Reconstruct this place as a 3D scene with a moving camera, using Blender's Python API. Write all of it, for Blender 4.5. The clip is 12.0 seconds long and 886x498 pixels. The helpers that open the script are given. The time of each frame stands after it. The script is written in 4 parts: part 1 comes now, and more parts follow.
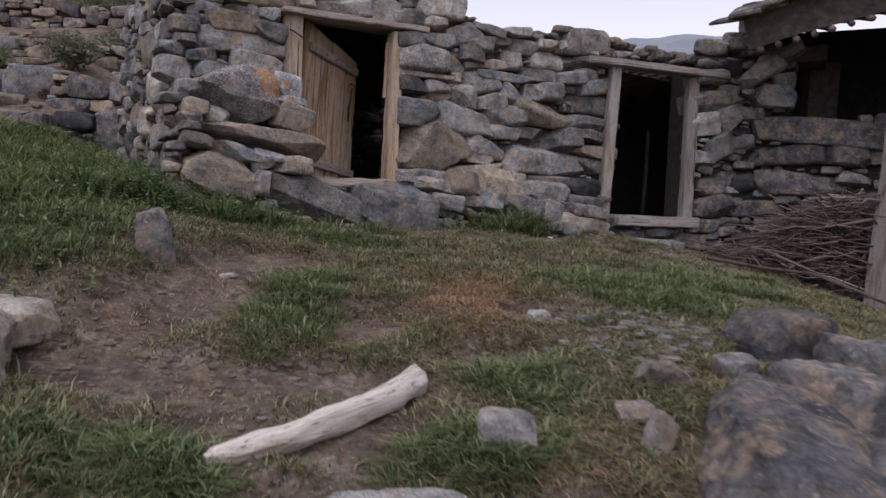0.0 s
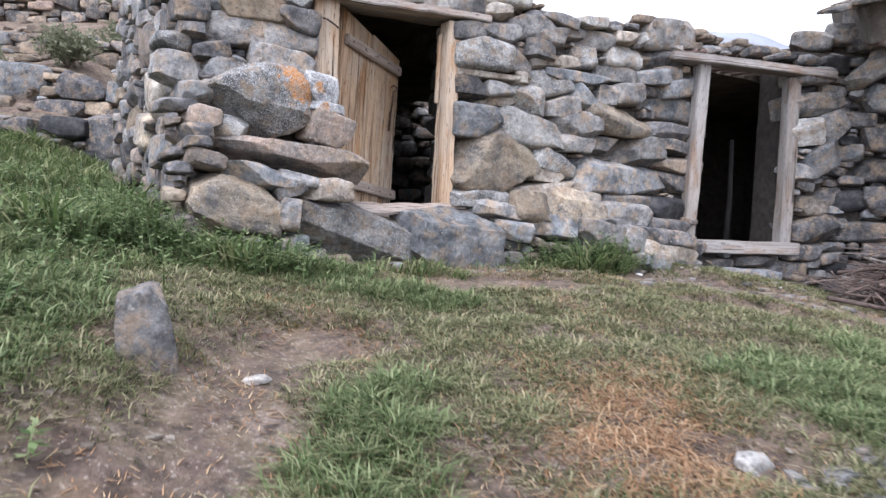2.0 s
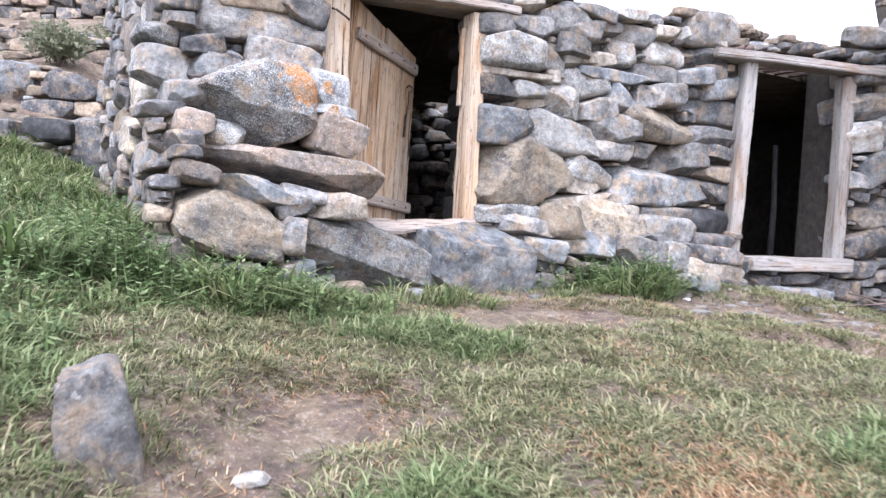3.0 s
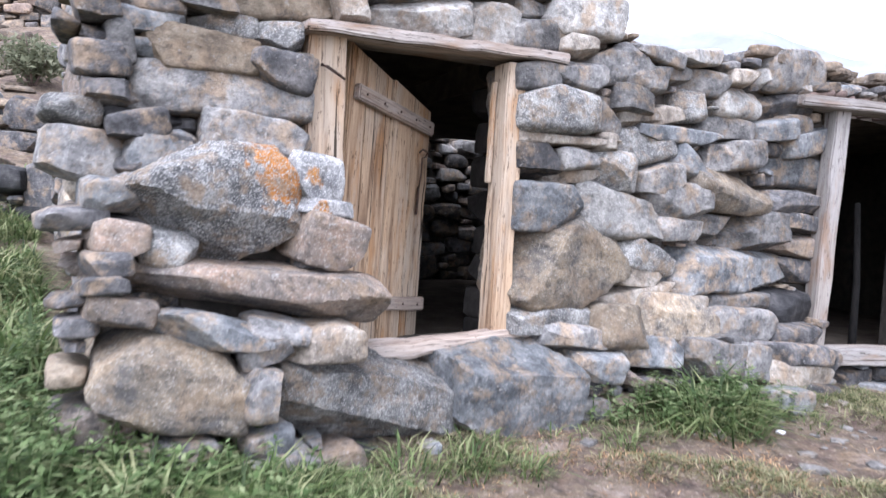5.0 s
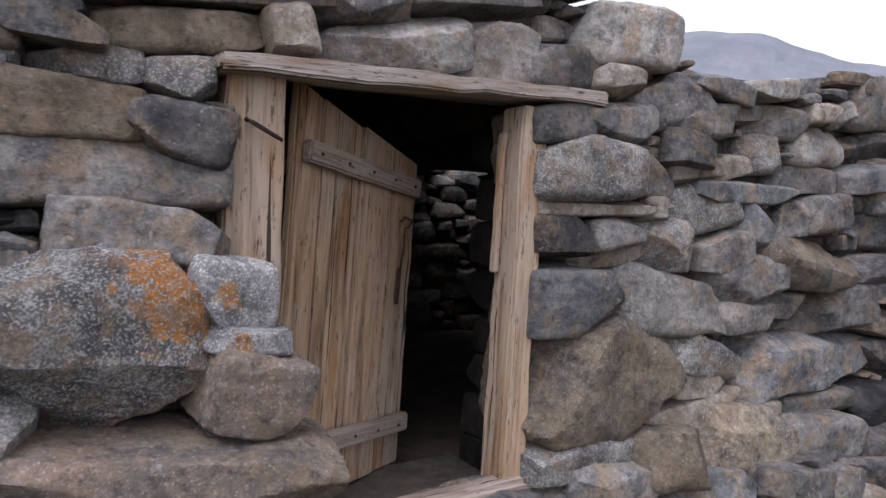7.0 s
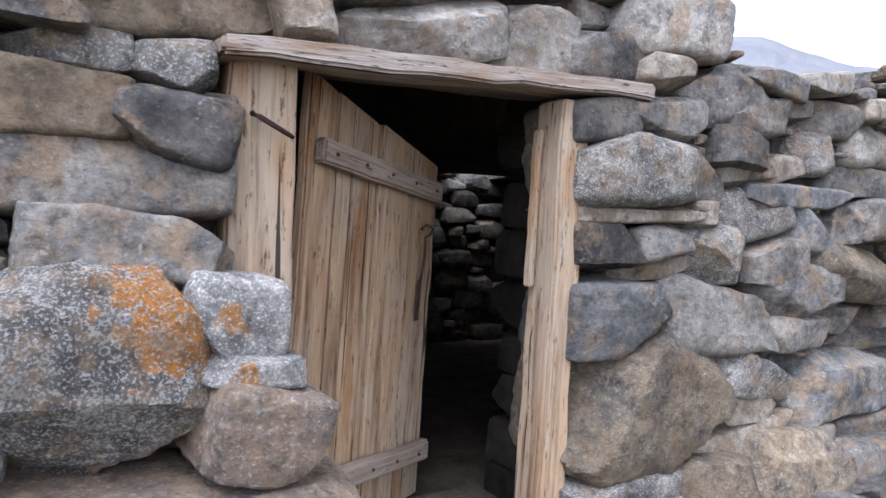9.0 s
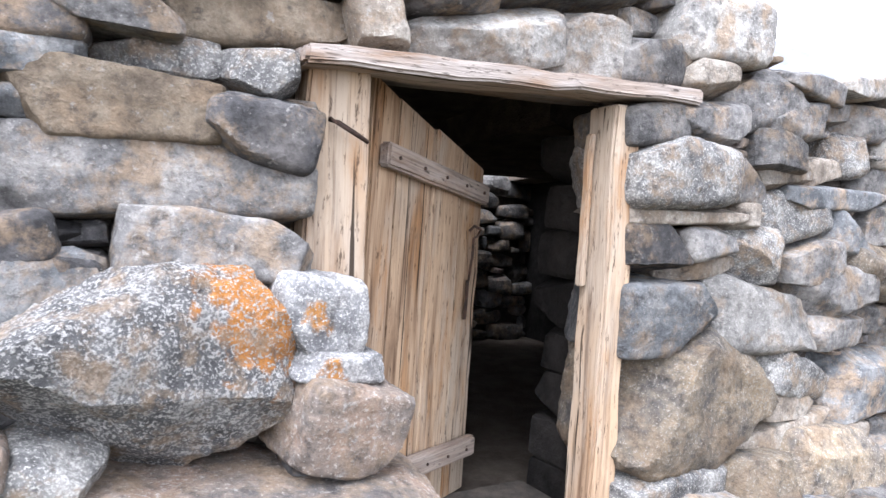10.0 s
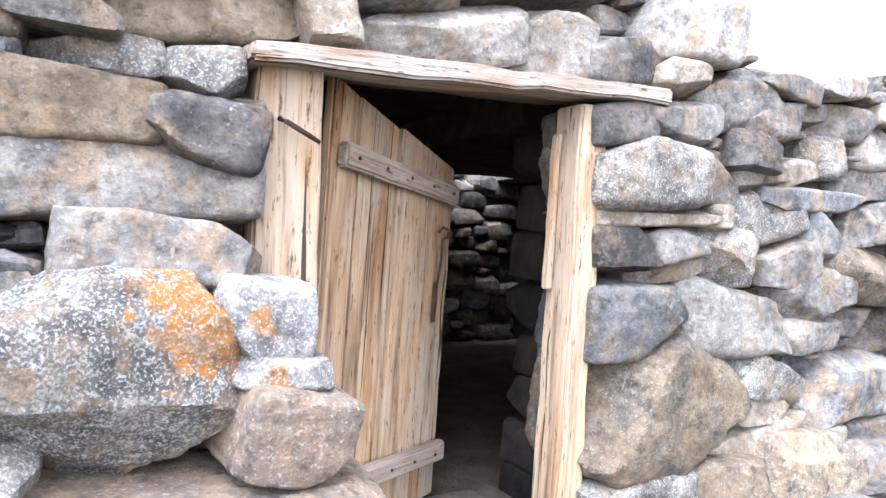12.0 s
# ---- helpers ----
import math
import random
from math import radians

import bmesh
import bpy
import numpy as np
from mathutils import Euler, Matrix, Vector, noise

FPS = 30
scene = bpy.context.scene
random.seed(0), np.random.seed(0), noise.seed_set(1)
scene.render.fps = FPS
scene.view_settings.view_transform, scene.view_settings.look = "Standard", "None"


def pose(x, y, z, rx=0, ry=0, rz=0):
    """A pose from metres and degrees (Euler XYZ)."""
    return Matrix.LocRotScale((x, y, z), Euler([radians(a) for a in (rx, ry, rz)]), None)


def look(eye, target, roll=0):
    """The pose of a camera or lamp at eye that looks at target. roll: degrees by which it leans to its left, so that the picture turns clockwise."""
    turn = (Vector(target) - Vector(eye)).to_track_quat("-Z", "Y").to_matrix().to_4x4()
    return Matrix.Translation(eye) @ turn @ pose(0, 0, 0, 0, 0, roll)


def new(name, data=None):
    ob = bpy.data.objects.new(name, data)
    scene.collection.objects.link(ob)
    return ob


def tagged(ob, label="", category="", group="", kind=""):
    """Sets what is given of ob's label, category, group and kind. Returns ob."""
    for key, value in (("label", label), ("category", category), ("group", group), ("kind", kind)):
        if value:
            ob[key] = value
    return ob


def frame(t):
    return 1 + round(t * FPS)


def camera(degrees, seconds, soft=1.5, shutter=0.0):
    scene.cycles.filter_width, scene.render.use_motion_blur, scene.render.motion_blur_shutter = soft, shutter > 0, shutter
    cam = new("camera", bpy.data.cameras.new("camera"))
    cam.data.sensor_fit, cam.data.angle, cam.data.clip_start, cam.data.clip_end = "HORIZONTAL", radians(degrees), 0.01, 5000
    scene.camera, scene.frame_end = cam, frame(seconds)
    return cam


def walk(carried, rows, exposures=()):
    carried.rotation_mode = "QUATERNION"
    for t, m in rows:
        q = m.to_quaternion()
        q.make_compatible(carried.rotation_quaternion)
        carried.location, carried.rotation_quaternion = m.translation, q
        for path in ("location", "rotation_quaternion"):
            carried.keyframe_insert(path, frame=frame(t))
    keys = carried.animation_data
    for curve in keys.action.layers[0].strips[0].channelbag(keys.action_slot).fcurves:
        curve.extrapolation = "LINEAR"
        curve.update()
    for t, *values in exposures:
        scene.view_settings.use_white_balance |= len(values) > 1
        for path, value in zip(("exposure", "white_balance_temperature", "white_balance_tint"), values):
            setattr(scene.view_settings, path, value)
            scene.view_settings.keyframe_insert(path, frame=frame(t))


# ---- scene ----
cam = camera(63.7, 12.0, soft=1.4, shutter=0.5)
METRES, EYE = 5.0, 1.4
ROWS = [
    (0.0, 0.0, 0.0, 0.0, 0.13, -3.27, -2.23),
    (0.5, -0.0243, 0.0606, 0.0141, 0.25, -3.3, -2.25),
    (1.0, -0.0436, 0.1271, 0.0208, 0.37, -3.42, -2.29),
    (1.5, -0.0654, 0.189, 0.0391, 0.51, -3.5, -2.28),
    (2.0, -0.0905, 0.2449, 0.0466, 0.57, -3.56, -2.28),
    (2.5, -0.1059, 0.3073, 0.0589, 0.63, -3.61, -2.31),
    (4.5, -0.1484, 0.5297, 0.127, 1.04, -3.84, -2.6),
    (5.0, -0.1469, 0.5868, 0.1745, 1.09, -3.87, -2.65),
    (5.5, -0.1424, 0.6377, 0.1963, 1.12, -3.86, -2.66),
    (6.0, -0.1446, 0.6834, 0.2118, 1.13, -3.74, -2.6),
    (6.5, -0.1465, 0.7482, 0.2219, 1.05, -3.71, -2.61),
    (7.0, -0.1461, 0.7928, 0.2416, 1.04, -3.61, -2.55),
    (9.0, -0.1647, 0.8476, 0.2421, 1.1, -3.28, -2.39),
    (9.5, -0.1837, 0.8406, 0.2415, 1.18, -3.25, -2.39),
    (10.0, -0.1987, 0.8332, 0.2415, 1.28, -3.24, -2.43),
    (10.5, -0.2038, 0.8323, 0.2418, 1.33, -3.29, -2.52),
    (11.0, -0.1964, 0.8366, 0.2425, 1.3, -3.32, -2.56),
    (11.5, -0.1837, 0.8421, 0.2433, 1.27, -3.34, -2.56),
    (12.0, -0.1759, 0.8427, 0.2438, 1.24, -3.3, -2.52),
]
walk(cam, [(t, pose(METRES * x, METRES * y, EYE + METRES * z, 90 + pitch, roll, yaw)) for t, x, y, z, yaw, pitch, roll in ROWS],
     exposures=[(t, e + 0.1, k - 250, g) for t, e, k, g in ((0.0, 0.2, 6200, 23), (0.5, 0.18, 6200, 22), (1.0, 0.42, 6200, 21), (1.5, 0.95, 6100, 19), (2.0, 1.65, 5950, 16), (2.5, 2.25, 5900, 17), (4.5, 2.15, 5800, 18), (5.0, 2.0, 5850, 18), (5.5, 1.55, 5950, 18), (6.0, 1.1, 6100, 19), (7.0, 0.6, 6200, 20), (9.0, 1.36, 6000, 16), (9.5, 1.8, 6000, 16), (10.0, 2.2, 6050, 15), (10.5, 2.4, 6050, 15), (12.0, 2.55, 6050, 15))])

# ---- light: an overcast mountain day ----
world = bpy.data.worlds.new("overcast_sky")
scene.world = world
world.use_nodes = True
wn, wl = world.node_tree.nodes, world.node_tree.links
sky = wn.new("ShaderNodeTexSky")
sky.sky_type, sky.sun_disc, sky.sun_elevation, sky.sun_rotation = "NISHITA", False, radians(62), radians(198)
cloud = wn.new("ShaderNodeHueSaturation")
cloud.inputs["Saturation"].default_value = 0.04
wl.new(sky.outputs[0], cloud.inputs["Color"])
wl.new(cloud.outputs[0], wn["Background"].inputs[0])
wn["Background"].inputs[1].default_value = 0.15
sun = new("sun", bpy.data.lights.new("sun", "SUN"))
sun.data.energy, sun.data.angle, sun.data.color = 1.5, radians(45), (1.0, 0.98, 0.96)
sun.matrix_world = look((-4.0, -6.0, 24), (0.0, 6.0, 0.0))


# ---- materials ----
def material(name, colours, scale=6.0, rough=0.9, bump=0.3, grain=60.0, speck=None, speck_amount=0.5, stretch=(1, 1, 1), patch=None, tone=0.34, lo=0.38, hi=0.62, wear=None, patina=None, grit=0.0):
    """Two scales of noise between colours, fine relief, optional mineral specks and lichen patches; each object shifted by its own random."""
    m = bpy.data.materials.new(name)
    m.use_nodes = True
    n, l = m.node_tree.nodes, m.node_tree.links
    b = n["Principled BSDF"]
    b.inputs["Roughness"].default_value = rough
    b.inputs["Specular IOR Level"].default_value = 0.25
    tc, info, mp = n.new("ShaderNodeTexCoord"), n.new("ShaderNodeObjectInfo"), n.new("ShaderNodeMapping")
    add = n.new("ShaderNodeVectorMath")
    mul = n.new("ShaderNodeMath")
    mul.operation, mul.inputs[1].default_value = "MULTIPLY", 37.0
    l.new(info.outputs["Random"], mul.inputs[0])
    l.new(tc.outputs["Object"], mp.inputs["Vector"])
    mp.inputs["Scale"].default_value = stretch
    l.new(mp.outputs[0], add.inputs[0])
    l.new(mul.outputs[0], add.inputs[1])
    coarse, fine = n.new("ShaderNodeTexNoise"), n.new("ShaderNodeTexNoise")
    coarse.inputs["Scale"].default_value, coarse.inputs["Detail"].default_value = scale, 9
    coarse.inputs["Roughness"].default_value = 0.7
    fine.inputs["Roughness"].default_value = 0.65
    fine.inputs["Scale"].default_value, fine.inputs["Detail"].default_value = grain * 1.7, 5
    ramp = n.new("ShaderNodeValToRGB")
    steps = np.linspace(lo, hi, len(colours))
    while len(ramp.color_ramp.elements) < len(colours):
        ramp.color_ramp.elements.new(0.5)
    for e, c, s in zip(ramp.color_ramp.elements, colours, steps):
        e.position, e.color = s, (*c, 1)
    for t in (coarse, fine):
        l.new(add.outputs[0], t.inputs["Vector"])
    l.new(coarse.outputs[0], ramp.inputs[0])
    col = ramp.outputs[0]

    def mix(fac, a, c, kind="MIX"):
        x = n.new("ShaderNodeMix")
        x.data_type, x.blend_type = "RGBA", kind
        for sock, v in ((x.inputs["Factor"], fac), (x.inputs["A"], a), (x.inputs["B"], c)):
            if isinstance(v, (int, float)):
                sock.default_value = v
            elif isinstance(v, tuple):
                sock.default_value = (*v, 1)
            else:
                l.new(v, sock)
        return x.outputs["Result"]

    def step(src, a, c):
        x = n.new("ShaderNodeMapRange")
        x.inputs["From Min"].default_value, x.inputs["From Max"].default_value = a, c
        l.new(src, x.inputs["Value"])
        return x.outputs[0]

    if speck:
        crust = n.new("ShaderNodeMath")
        crust.operation, crust.inputs[1].default_value = "MULTIPLY_ADD", 0.3
        l.new(coarse.outputs[0], crust.inputs[0])
        l.new(fine.outputs[0], crust.inputs[2])
        col = mix(step(crust.outputs[0], 0.78 - 0.17 * speck_amount, 0.84 - 0.17 * speck_amount), col, speck)
    if patch:
        at, radius, colour = patch
        dist = n.new("ShaderNodeVectorMath")
        dist.operation = "DISTANCE"
        l.new(tc.outputs["Object"], dist.inputs[0])
        dist.inputs[1].default_value = at
        wob = n.new("ShaderNodeMath")
        wob.operation = "MULTIPLY_ADD"
        wob.inputs[1].default_value = radius * 2.6
        big = n.new("ShaderNodeTexNoise")
        big.inputs["Scale"].default_value, big.inputs["Detail"].default_value = 22.0, 6
        l.new(tc.outputs["Object"], big.inputs["Vector"])
        l.new(big.outputs[0], wob.inputs[0])
        l.new(dist.outputs["Value"], wob.inputs[2])
        flecks = n.new("ShaderNodeMath")
        flecks.operation = "MULTIPLY"
        l.new(step(wob.outputs[0], radius * 2.3, radius * 1.95), flecks.inputs[0])
        l.new(step(fine.outputs[0], 0.60, 0.50), flecks.inputs[1])
        col = mix(flecks.outputs[0], col, colour)
    if patina:
        for k, (colour, a, c, strength) in enumerate(patina):
            mid = n.new("ShaderNodeTexNoise")
            mid.inputs["Scale"].default_value, mid.inputs["Detail"].default_value, mid.inputs["Roughness"].default_value = scale * (1.3 + 1.9 * k), 9, 0.72
            mid.noise_dimensions = "4D"
            mid.inputs["W"].default_value = 3.7 * k + 1.3
            l.new(add.outputs[0], mid.inputs["Vector"])
            x = n.new("ShaderNodeMath")
            x.operation, x.inputs[1].default_value = "MULTIPLY", strength
            l.new(step(mid.outputs[0], a, c), x.inputs[0])
            col = mix(x.outputs[0], col, colour)
    if wear:
        geo = n.new("ShaderNodeNewGeometry")
        col = mix(step(geo.outputs["Pointiness"], 0.55, 0.68), col, wear)
    if grit:
        sand = n.new("ShaderNodeTexNoise")
        sand.inputs["Scale"].default_value, sand.inputs["Detail"].default_value, sand.inputs["Roughness"].default_value = grain * 0.55, 8, 0.78
        l.new(add.outputs[0], sand.inputs["Vector"])
        shade = n.new("ShaderNodeMapRange")
        for key, v in (("From Min", 0.34), ("From Max", 0.66), ("To Min", 1 - grit), ("To Max", 1 + grit)):
            shade.inputs[key].default_value = v
        l.new(sand.outputs[0], shade.inputs["Value"])
        col = mix(1.0, col, shade.outputs[0], "MULTIPLY")
    val = n.new("ShaderNodeHueSaturation")
    vr = n.new("ShaderNodeMapRange")
    vr.inputs["To Min"].default_value, vr.inputs["To Max"].default_value = 1 - tone, 1 + tone
    l.new(info.outputs["Random"], vr.inputs["Value"])
    l.new(vr.outputs[0], val.inputs["Value"])
    l.new(col, val.inputs["Color"])
    l.new(val.outputs[0], b.inputs["Base Color"])
    bp, bp2 = n.new("ShaderNodeBump"), n.new("ShaderNodeBump")
    bp.inputs["Strength"].default_value, bp.inputs["Distance"].default_value = bump, 0.012
    bp2.inputs["Strength"].default_value, bp2.inputs["Distance"].default_value = bump, 0.05
    l.new(fine.outputs[0], bp.inputs["Height"])
    l.new(coarse.outputs[0], bp2.inputs["Height"])
    if grit:
        bp3 = n.new("ShaderNodeBump")
        bp3.inputs["Strength"].default_value, bp3.inputs["Distance"].default_value = 0.7, 0.02
        l.new(sand.outputs[0], bp3.inputs["Height"])
        l.new(bp2.outputs[0], bp3.inputs["Normal"])
        l.new(bp3.outputs[0], bp.inputs["Normal"])
    else:
        l.new(bp2.outputs[0], bp.inputs["Normal"])
    l.new(bp.outputs[0], b.inputs["Normal"])
    return m


def timber(name, axis, dark, mid, light, silver, stain=(0.36, 0.19, 0.08), tone=0.1):
    """Weathered split wood: long grain, silvered and stained areas, drying cracks and pits along the axis."""
    m = bpy.data.materials.new(name)
    m.use_nodes = True
    n, l = m.node_tree.nodes, m.node_tree.links
    b = n["Principled BSDF"]
    b.inputs["Roughness"].default_value, b.inputs["Specular IOR Level"].default_value = 0.85, 0.2
    tc, info, mul, add = n.new("ShaderNodeTexCoord"), n.new("ShaderNodeObjectInfo"), n.new("ShaderNodeMath"), n.new("ShaderNodeVectorMath")
    mul.operation, mul.inputs[1].default_value = "MULTIPLY", 23.0
    l.new(info.outputs["Random"], mul.inputs[0])
    l.new(tc.outputs["Object"], add.inputs[0])
    l.new(mul.outputs[0], add.inputs[1])

    def grain(across, along, detail, rough, bend=0.0):
        mp, t = n.new("ShaderNodeMapping"), n.new("ShaderNodeTexNoise")
        mp.inputs["Scale"].default_value = [along if k == axis else across for k in range(3)]
        l.new(add.outputs[0], mp.inputs["Vector"])
        l.new(mp.outputs[0], t.inputs["Vector"])
        for key, v in (("Scale", 1.0), ("Detail", detail), ("Roughness", rough), ("Distortion", bend)):
            t.inputs[key].default_value = v
        return t.outputs[0]

    def ramp(src, stops):
        r = n.new("ShaderNodeValToRGB")
        while len(r.color_ramp.elements) < len(stops):
            r.color_ramp.elements.new(0.5)
        for e, (p, c) in zip(r.color_ramp.elements, stops):
            e.position, e.color = p, (*c, 1)
        l.new(src, r.inputs[0])
        return r.outputs[0]

    def span(src, a, c, top=1.0):
        x = n.new("ShaderNodeMapRange")
        for key, v in (("From Min", a), ("From Max", c), ("To Max", top)):
            x.inputs[key].default_value = v
        l.new(src, x.inputs["Value"])
        return x.outputs[0]

    def over(fac, a, c):
        x = n.new("ShaderNodeMix")
        x.data_type = "RGBA"
        l.new(fac, x.inputs["Factor"])
        l.new(a, x.inputs["A"])
        x.inputs["B"].default_value = (*c, 1)
        return x.outputs["Result"]

    rings, fibre, cracks = grain(15, 0.9, 6, 0.6, 0.8), grain(120, 2.6, 4, 0.6), grain(34, 0.7, 3, 0.5, 0.5)
    blot, patch, pits = grain(6, 1.6, 5, 0.6), grain(9, 2.2, 6, 0.65), grain(70, 14, 5, 0.7)
    col = ramp(rings, [(0.30, dark), (0.42, mid), (0.55, light), (0.72, mid)])
    col = over(span(blot, 0.45, 0.60, 0.75), col, silver)
    col = over(span(patch, 0.52, 0.66, 0.75), col, stain)
    col = over(span(fibre, 0.50, 0.68, 0.5), col, dark)
    col = over(span(pits, 0.58, 0.66, 0.8), col, tuple(0.4 * v for v in dark))
    col = over(span(cracks, 0.65, 0.68, 0.95), col, (0.03, 0.021, 0.015))
    val = n.new("ShaderNodeHueSaturation")
    shift = n.new("ShaderNodeMapRange")
    shift.inputs["To Min"].default_value, shift.inputs["To Max"].default_value = 1 - tone, 1 + tone
    l.new(info.outputs["Random"], shift.inputs["Value"])
    l.new(shift.outputs[0], val.inputs["Value"])
    l.new(col, val.inputs["Color"])
    l.new(val.outputs[0], b.inputs["Base Color"])
    bump = None
    for src, d, k in ((rings, 0.012, 0.5), (fibre, 0.004, 0.6), (pits, 0.006, 0.5)):
        x = n.new("ShaderNodeBump")
        x.inputs["Strength"].default_value, x.inputs["Distance"].default_value = k, d
        l.new(src, x.inputs["Height"])
        if bump:
            l.new(bump, x.inputs["Normal"])
        bump = x.outputs[0]
    l.new(bump, b.inputs["Normal"])
    return m


PATINA = (((0.29, 0.215, 0.145), 0.49, 0.60, 0.75), ((0.05, 0.047, 0.046), 0.53, 0.66, 0.75), ((0.41, 0.395, 0.37), 0.58, 0.66, 0.65))
STONE = {
    "grey": material("grey_stone", [(0.085, 0.083, 0.082), (0.19, 0.185, 0.18), (0.30, 0.285, 0.265)], 7, 0.92, 0.6, 70, (0.33, 0.32, 0.30), 0.1, wear=(0.42, 0.41, 0.39), patina=PATINA, grit=0.33),
    "slate": material("slate_stone", [(0.075, 0.08, 0.085), (0.155, 0.162, 0.168), (0.24, 0.238, 0.23)], 6, 0.9, 0.55, 60, (0.31, 0.31, 0.30), 0.08, wear=(0.38, 0.38, 0.37), patina=PATINA, grit=0.33),
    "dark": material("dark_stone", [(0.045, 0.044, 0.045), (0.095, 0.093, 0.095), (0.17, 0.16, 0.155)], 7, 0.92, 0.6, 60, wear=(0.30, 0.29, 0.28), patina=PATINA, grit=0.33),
    "coal": material("blackish_stone", [(0.015, 0.015, 0.016), (0.035, 0.034, 0.035), (0.08, 0.076, 0.074)], 9, 0.6, 0.5, 50),
    "speck": material("granite", [(0.12, 0.119, 0.118), (0.22, 0.218, 0.212), (0.33, 0.32, 0.30)], 8, 0.95, 0.8, 85, (0.50, 0.49, 0.46), 0.6, wear=(0.46, 0.45, 0.43), patina=PATINA, grit=0.33),
    "pale": material("pale_stone", [(0.20, 0.195, 0.185), (0.32, 0.31, 0.29), (0.43, 0.41, 0.375)], 6, 0.95, 0.6, 60, (0.50, 0.48, 0.45), 0.3, wear=(0.48, 0.46, 0.43), patina=PATINA, grit=0.33),
    "tan": material("tan_stone", [(0.17, 0.145, 0.12), (0.29, 0.25, 0.205), (0.41, 0.375, 0.325)], 6, 0.95, 0.6, 60, (0.50, 0.46, 0.40), 0.2, wear=(0.46, 0.43, 0.38), patina=PATINA, grit=0.33),
    "ochre": material("ochre_stone", [(0.15, 0.14, 0.13), (0.28, 0.235, 0.18), (0.41, 0.32, 0.215)], 5, 0.95, 0.7, 70, (0.46, 0.42, 0.36), 0.4, wear=(0.46, 0.42, 0.36), patina=PATINA, grit=0.33),
    "brown": material("brown_stone", [(0.15, 0.12, 0.09), (0.25, 0.20, 0.145), (0.34, 0.285, 0.215)], 6, 0.95, 0.6, 60, wear=(0.40, 0.36, 0.30), patina=PATINA, grit=0.33),
    "rust": material("rusty_stone", [(0.12, 0.112, 0.108), (0.20, 0.172, 0.15), (0.265, 0.215, 0.178), (0.31, 0.225, 0.17)], 5, 0.92, 0.65, 60, (0.42, 0.38, 0.34), 0.3, wear=(0.42, 0.38, 0.34), patina=PATINA, grit=0.33),
    "lichen": material("lichened_granite", [(0.085, 0.085, 0.087), (0.15, 0.15, 0.15), (0.24, 0.235, 0.23)], 9, 0.95, 0.9, 80, (0.46, 0.45, 0.43), 0.78, patch=((0.24, -0.20, 0.17), 0.17, (0.44, 0.19, 0.05)), tone=0.02, patina=PATINA[:1], grit=0.35),
    "spotted": material("orange_spotted_granite", [(0.14, 0.14, 0.145), (0.24, 0.24, 0.24), (0.34, 0.33, 0.32)], 8, 0.95, 0.7, 85, (0.50, 0.49, 0.47), 0.6, wear=(0.42, 0.41, 0.39), patina=PATINA[1:], grit=0.4, patch=((-0.03, -0.16, 0.0), 0.04, (0.42, 0.2, 0.06))),
}
FAR = {
    "grey": material("far_grey_stone", [(0.085, 0.083, 0.08), (0.19, 0.182, 0.172), (0.30, 0.28, 0.255)], 5, 0.95, 0.5, 40, patina=PATINA, grit=0.33),
    "slate": material("far_slate_stone", [(0.07, 0.072, 0.074), (0.145, 0.147, 0.148), (0.23, 0.225, 0.215)], 5, 0.95, 0.5, 40, patina=PATINA, grit=0.33),
    "dark": material("far_dark_stone", [(0.045, 0.043, 0.042), (0.095, 0.09, 0.086), (0.17, 0.155, 0.14)], 5, 0.95, 0.5, 40, patina=PATINA, grit=0.33),
    "coal": material("far_black_stone", [(0.03, 0.029, 0.028), (0.06, 0.057, 0.054), (0.11, 0.10, 0.095)], 5, 0.95, 0.5, 40),
    "brown": material("far_brown_stone", [(0.09, 0.072, 0.057), (0.155, 0.125, 0.097), (0.23, 0.19, 0.145)], 5, 0.95, 0.5, 40, patina=PATINA, grit=0.33),
    "rust": material("far_rusty_stone", [(0.09, 0.07, 0.058), (0.155, 0.118, 0.096), (0.22, 0.162, 0.128)], 5, 0.95, 0.5, 40, patina=PATINA, grit=0.33),
    "tan": material("far_tan_stone", [(0.15, 0.125, 0.10), (0.25, 0.21, 0.168), (0.36, 0.32, 0.27)], 5, 0.95, 0.5, 40, patina=PATINA, grit=0.33),
    "speck": material("far_granite", [(0.11, 0.108, 0.105), (0.20, 0.196, 0.19), (0.31, 0.30, 0.28)], 5, 0.95, 0.5, 40, patina=PATINA, grit=0.33),
}
MORTAR = material("packed_earth", [(0.05, 0.045, 0.04), (0.10, 0.085, 0.07)], 12, 1.0, 0.6, 50)
EARTH_ROOF = material("earth_roof", [(0.10, 0.08, 0.065), (0.20, 0.165, 0.13)], 5, 1.0, 0.8, 40)
WOOD = timber("weathered_wood", 2, (0.10, 0.06, 0.038), (0.28, 0.19, 0.12), (0.44, 0.32, 0.21), (0.42, 0.355, 0.28), (0.34, 0.18, 0.075))
BEAM = timber("weathered_beam", 0, (0.09, 0.068, 0.055), (0.24, 0.19, 0.155), (0.37, 0.31, 0.26), (0.38, 0.345, 0.315), (0.24, 0.15, 0.09))
GREY_WOOD = timber("grey_wood", 2, (0.07, 0.058, 0.05), (0.18, 0.155, 0.135), (0.27, 0.24, 0.21), (0.28, 0.265, 0.25), (0.20, 0.13, 0.085))
GREY_BEAM = timber("grey_beam", 0, (0.07, 0.058, 0.05), (0.18, 0.155, 0.135), (0.27, 0.24, 0.21), (0.28, 0.265, 0.25), (0.20, 0.13, 0.085))
